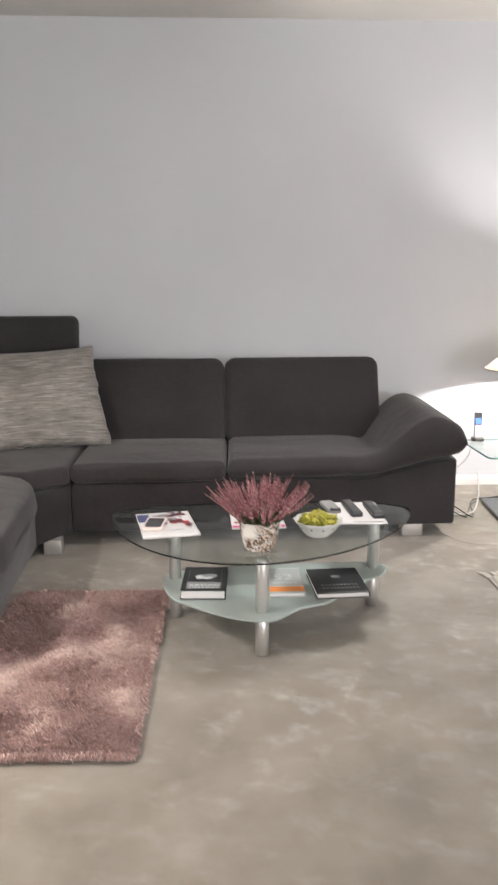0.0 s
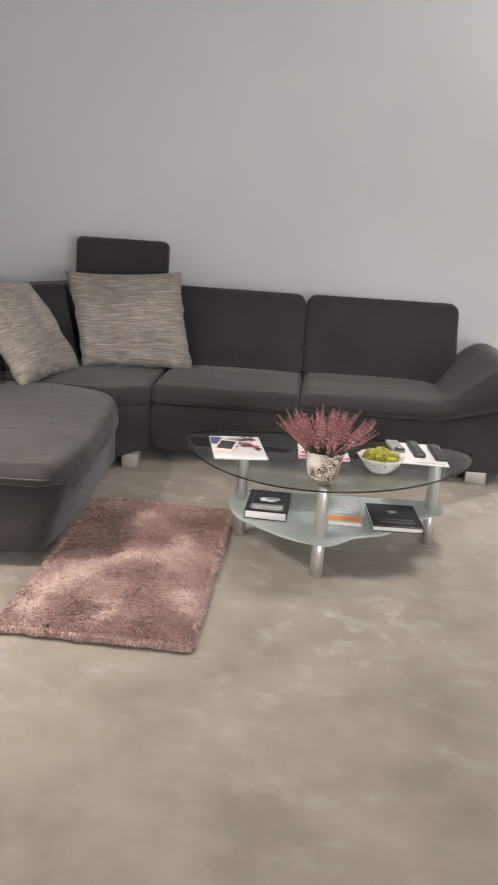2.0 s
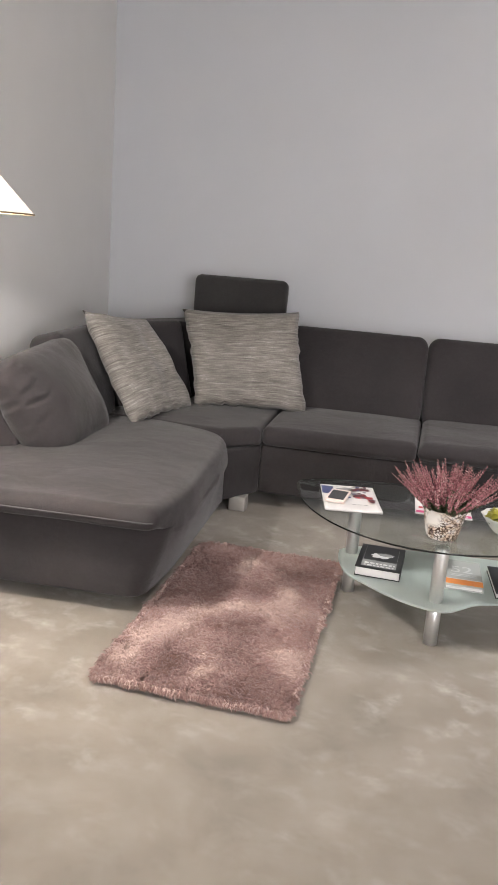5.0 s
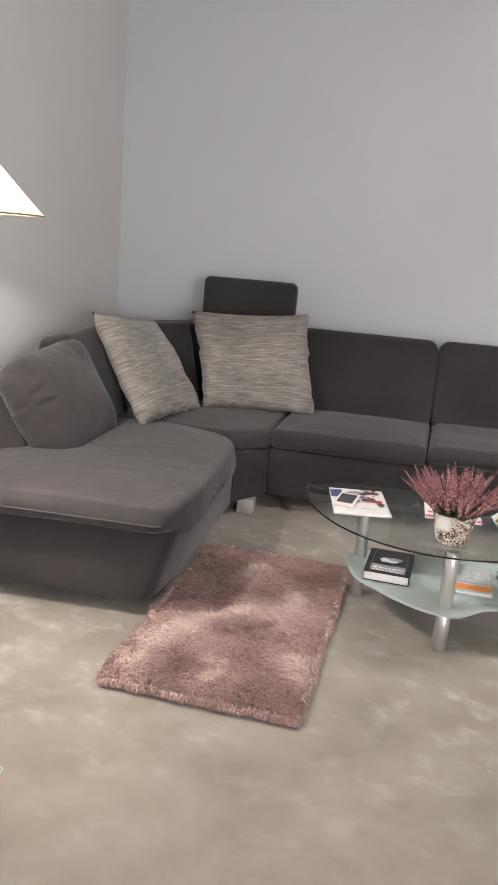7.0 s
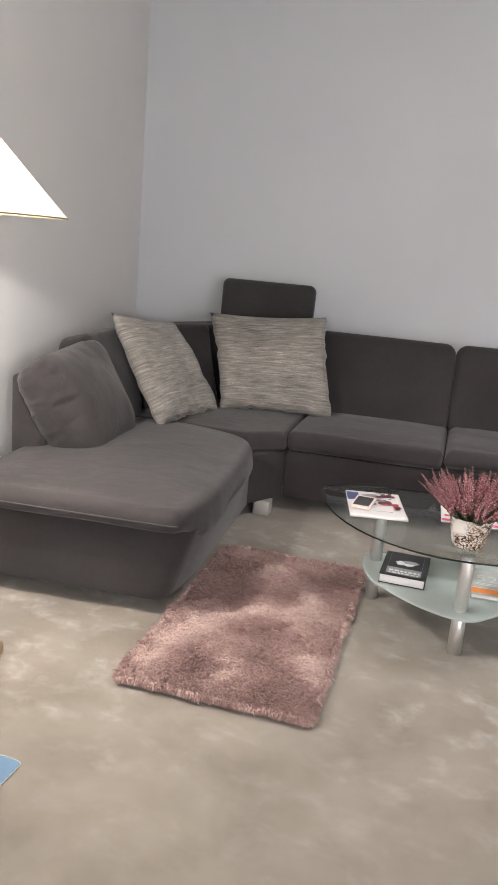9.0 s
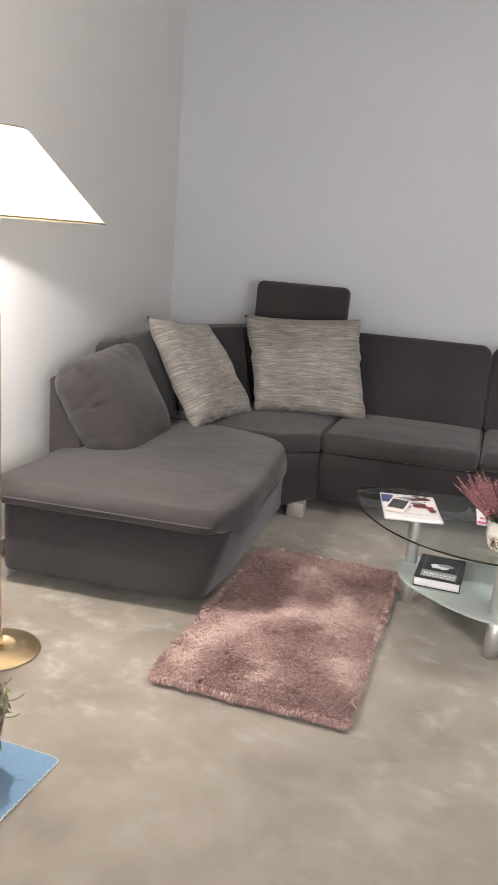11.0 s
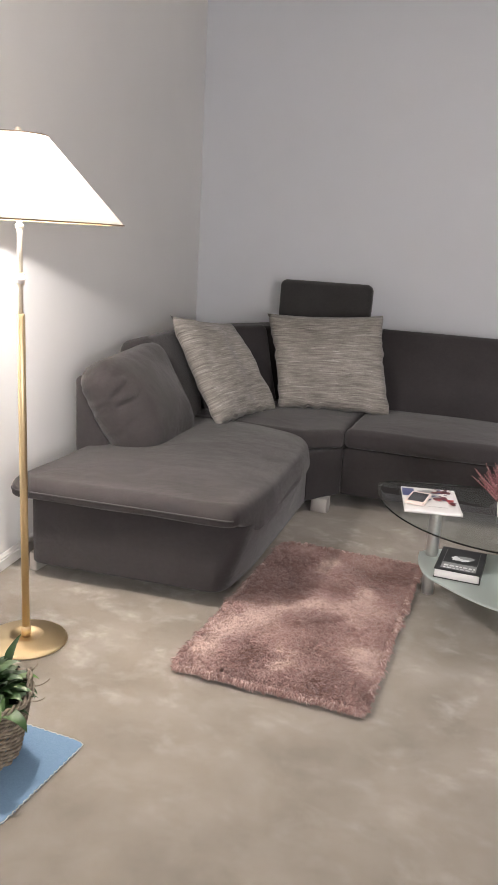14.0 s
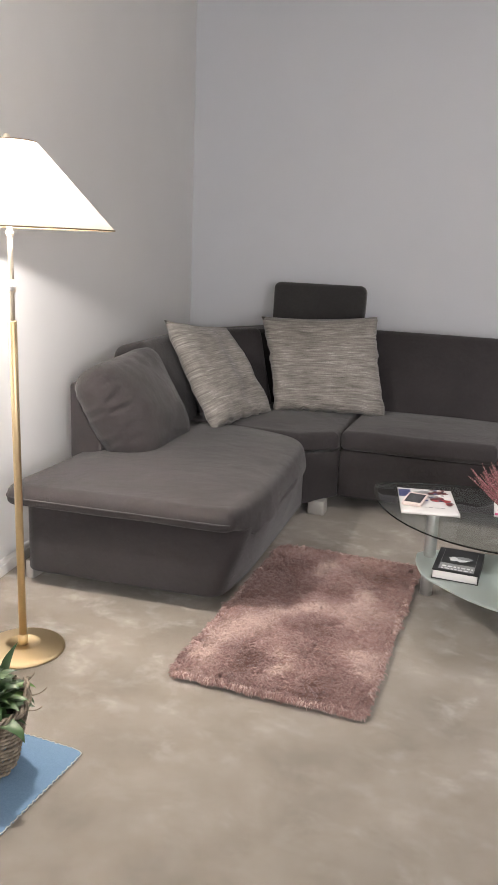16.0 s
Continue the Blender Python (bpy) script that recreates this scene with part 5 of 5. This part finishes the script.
put("stitching", tube(bmesh.new(), [(p.x, p.y, 0.0042) for p in wavy[::2]], 0.0014, 5, True), material("pale_stitching", (0.52, 0.52, 0.48), 0.8), mat_ob, "pale scalloped edge stitching")

BASK = Vector((-1.185, 1.655, 0.0052))
bk = thing("basket_plant", BASK, "green leafy plant in a grey-brown wicker basket on the blue mat", "plant")
WICKER = material("wicker", (0.20, 0.15, 0.10), 0.75)
wi = node(WICKER, "ShaderNodeObjectInfo")
wn = noise_tex(WICKER, coords(WICKER), 60, 3)
wa = ramp(WICKER, wi, "Random", [(0.0, (0.13, 0.105, 0.075)), (1.0, (0.27, 0.225, 0.17))])
wb = ramp(WICKER, wn, "Fac", [(0.3, (0.6, 0.6, 0.6)), (0.7, (1.25, 1.25, 1.25))])
colour_from(WICKER, mix(WICKER, "MULTIPLY", 1.0, wa, wb), 2)
RB, RT, HB, NST = 0.094, 0.126, 0.165, 34
for j in range(27):
    t = j / 26
    r = RB + (RT - RB) * t ** 0.9
    pts = [((r + 0.0042 * (1 if j % 2 else -1) * math.sin(a * NST / 2)) * math.cos(a), (r + 0.0042 * (1 if j % 2 else -1) * math.sin(a * NST / 2)) * math.sin(a), 0.006 + HB * t + 0.0015 * math.sin(3 * a + j)) for a in (2 * math.pi * i / 130 for i in range(130))]
    put("strand", tube(bmesh.new(), pts, 0.0041, 6, True), WICKER, bk)
for i in range(NST):
    a = 2 * math.pi * i / NST
    put("stake", tube(bmesh.new(), [(RB * math.cos(a), RB * math.sin(a), 0.002), (RT * math.cos(a), RT * math.sin(a), HB + 0.014)], 0.0036, 5), WICKER, bk)
for k in range(3):
    pts = [((RT + 0.003 + 0.006 * math.cos(12 * a + 2.09 * k)) * math.cos(a), (RT + 0.003 + 0.006 * math.cos(12 * a + 2.09 * k)) * math.sin(a), HB + 0.014 + 0.006 * math.sin(12 * a + 2.09 * k)) for a in (2 * math.pi * i / 120 for i in range(120))]
    put("rim_strand", tube(bmesh.new(), pts, 0.0045, 6, True), WICKER, bk)
put("soil", lathe(bmesh.new(), [(0.0, HB - 0.02), (RT - 0.012, HB - 0.024)], 30), bpy.data.materials["potting_soil"], bk)
for s in (0.6, 3.74):
    c0 = Vector((RT * math.cos(s), RT * math.sin(s), HB + 0.01))
    tang = Vector((-math.sin(s), math.cos(s), 0))
    for k in (0, 1):
        pts = [c0 + tang * 0.04 * math.cos(math.pi * i / 16) + Vector((0, 0, 0.055 * math.sin(math.pi * i / 16))) + Vector((math.cos(s), math.sin(s), 0)) * 0.005 * math.sin(i * 1.1 + 3.14 * k) for i in range(17)]
        put("handle", tube(bmesh.new(), pts, 0.004, 6), WICKER, bk, "small twisted wicker handle")
LEAF = material("satin_leaf", (0.05, 0.12, 0.03), 0.5)
li = node(LEAF, "ShaderNodeObjectInfo")
ln = noise_tex(LEAF, coords(LEAF), 30, 3)
la = ramp(LEAF, li, "Random", [(0.0, (0.022, 0.055, 0.016)), (0.65, (0.045, 0.105, 0.028)), (1.0, (0.10, 0.19, 0.045))])
lb = ramp(LEAF, ln, "Fac", [(0.3, (0.75, 0.75, 0.75)), (0.7, (1.2, 1.2, 1.2))])
colour_from(LEAF, mix(LEAF, "MULTIPLY", 1.0, la, lb), 2)
rl = random.Random(21)


def leaf(base, a, length, wide, steep, droop, fold):
    """A lance-shaped leaf on a short stalk, folded along its midrib and arching over."""
    d, side = Vector((math.cos(a), math.sin(a), 0)), Vector((-math.sin(a), math.cos(a), 0))
    bm = bmesh.new()
    rows = []
    p = base.copy()
    n = 10
    for i in range(n + 1):
        t = i / n
        angle = steep - droop * t * t
        if i:
            p = p + (d * math.cos(angle) + Vector((0, 0, math.sin(angle)))) * length / n
        up = Vector((0, 0, math.cos(angle))) - d * math.sin(angle)
        w = 0.0016 if t < 0.18 else wide * max(0.0, math.sin(math.pi * ((t - 0.18) / 0.82) ** 0.62)) ** 0.9 + 0.0005
        w *= 1 + 0.06 * math.sin(t * 19 + a * 7)
        rows.append([bm.verts.new(p - side * w + up * fold * w), bm.verts.new(p), bm.verts.new(p + side * w + up * fold * w)])
    for x, y in zip(rows, rows[1:]):
        for i in range(2):
            bm.faces.new((x[i], x[i + 1], y[i + 1], y[i]))
    put("leaf", bm, LEAF, bk)


for k in range(110):
    a, q = rl.uniform(0, 6.283), rl.random() ** 0.6
    lift = rl.random() * 0.05
    leaf(Vector((0.075 * q * math.cos(a), 0.075 * q * math.sin(a), HB - 0.015 + lift * (1 - 0.5 * q))), a + rl.gauss(0, 0.5), rl.uniform(0.065, 0.115), rl.uniform(0.012, 0.023), 1.35 - 0.95 * q + rl.gauss(0, 0.2), rl.uniform(0.6, 1.9), rl.uniform(0.2, 0.55))
leaf(Vector((0.075, -0.045, HB - 0.005)), -0.1, 0.125, 0.021, 0.45, 1.5, 0.25)
leaf(Vector((0.02, 0.075, HB)), 1.2, 0.14, 0.018, 1.35, 0.5, 0.3)
for k in range(4):
    a = 0.2 + 0.5 * k
    d = Vector((math.cos(a), math.sin(a), 0))
    pts = [Vector((0.1 * d.x, 0.1 * d.y, HB)) + d * 0.06 * t + Vector((0, 0, 0.03 * t)) + 0.018 * Vector((d.x * math.cos(6 * t), d.y * math.cos(6 * t), math.sin(6 * t))) * t for t in (i / 20 for i in range(21))]
    put("tendril", tube(bmesh.new(), pts, 0.0018, 5), WICKER, bk, "thin curled brown tendril")
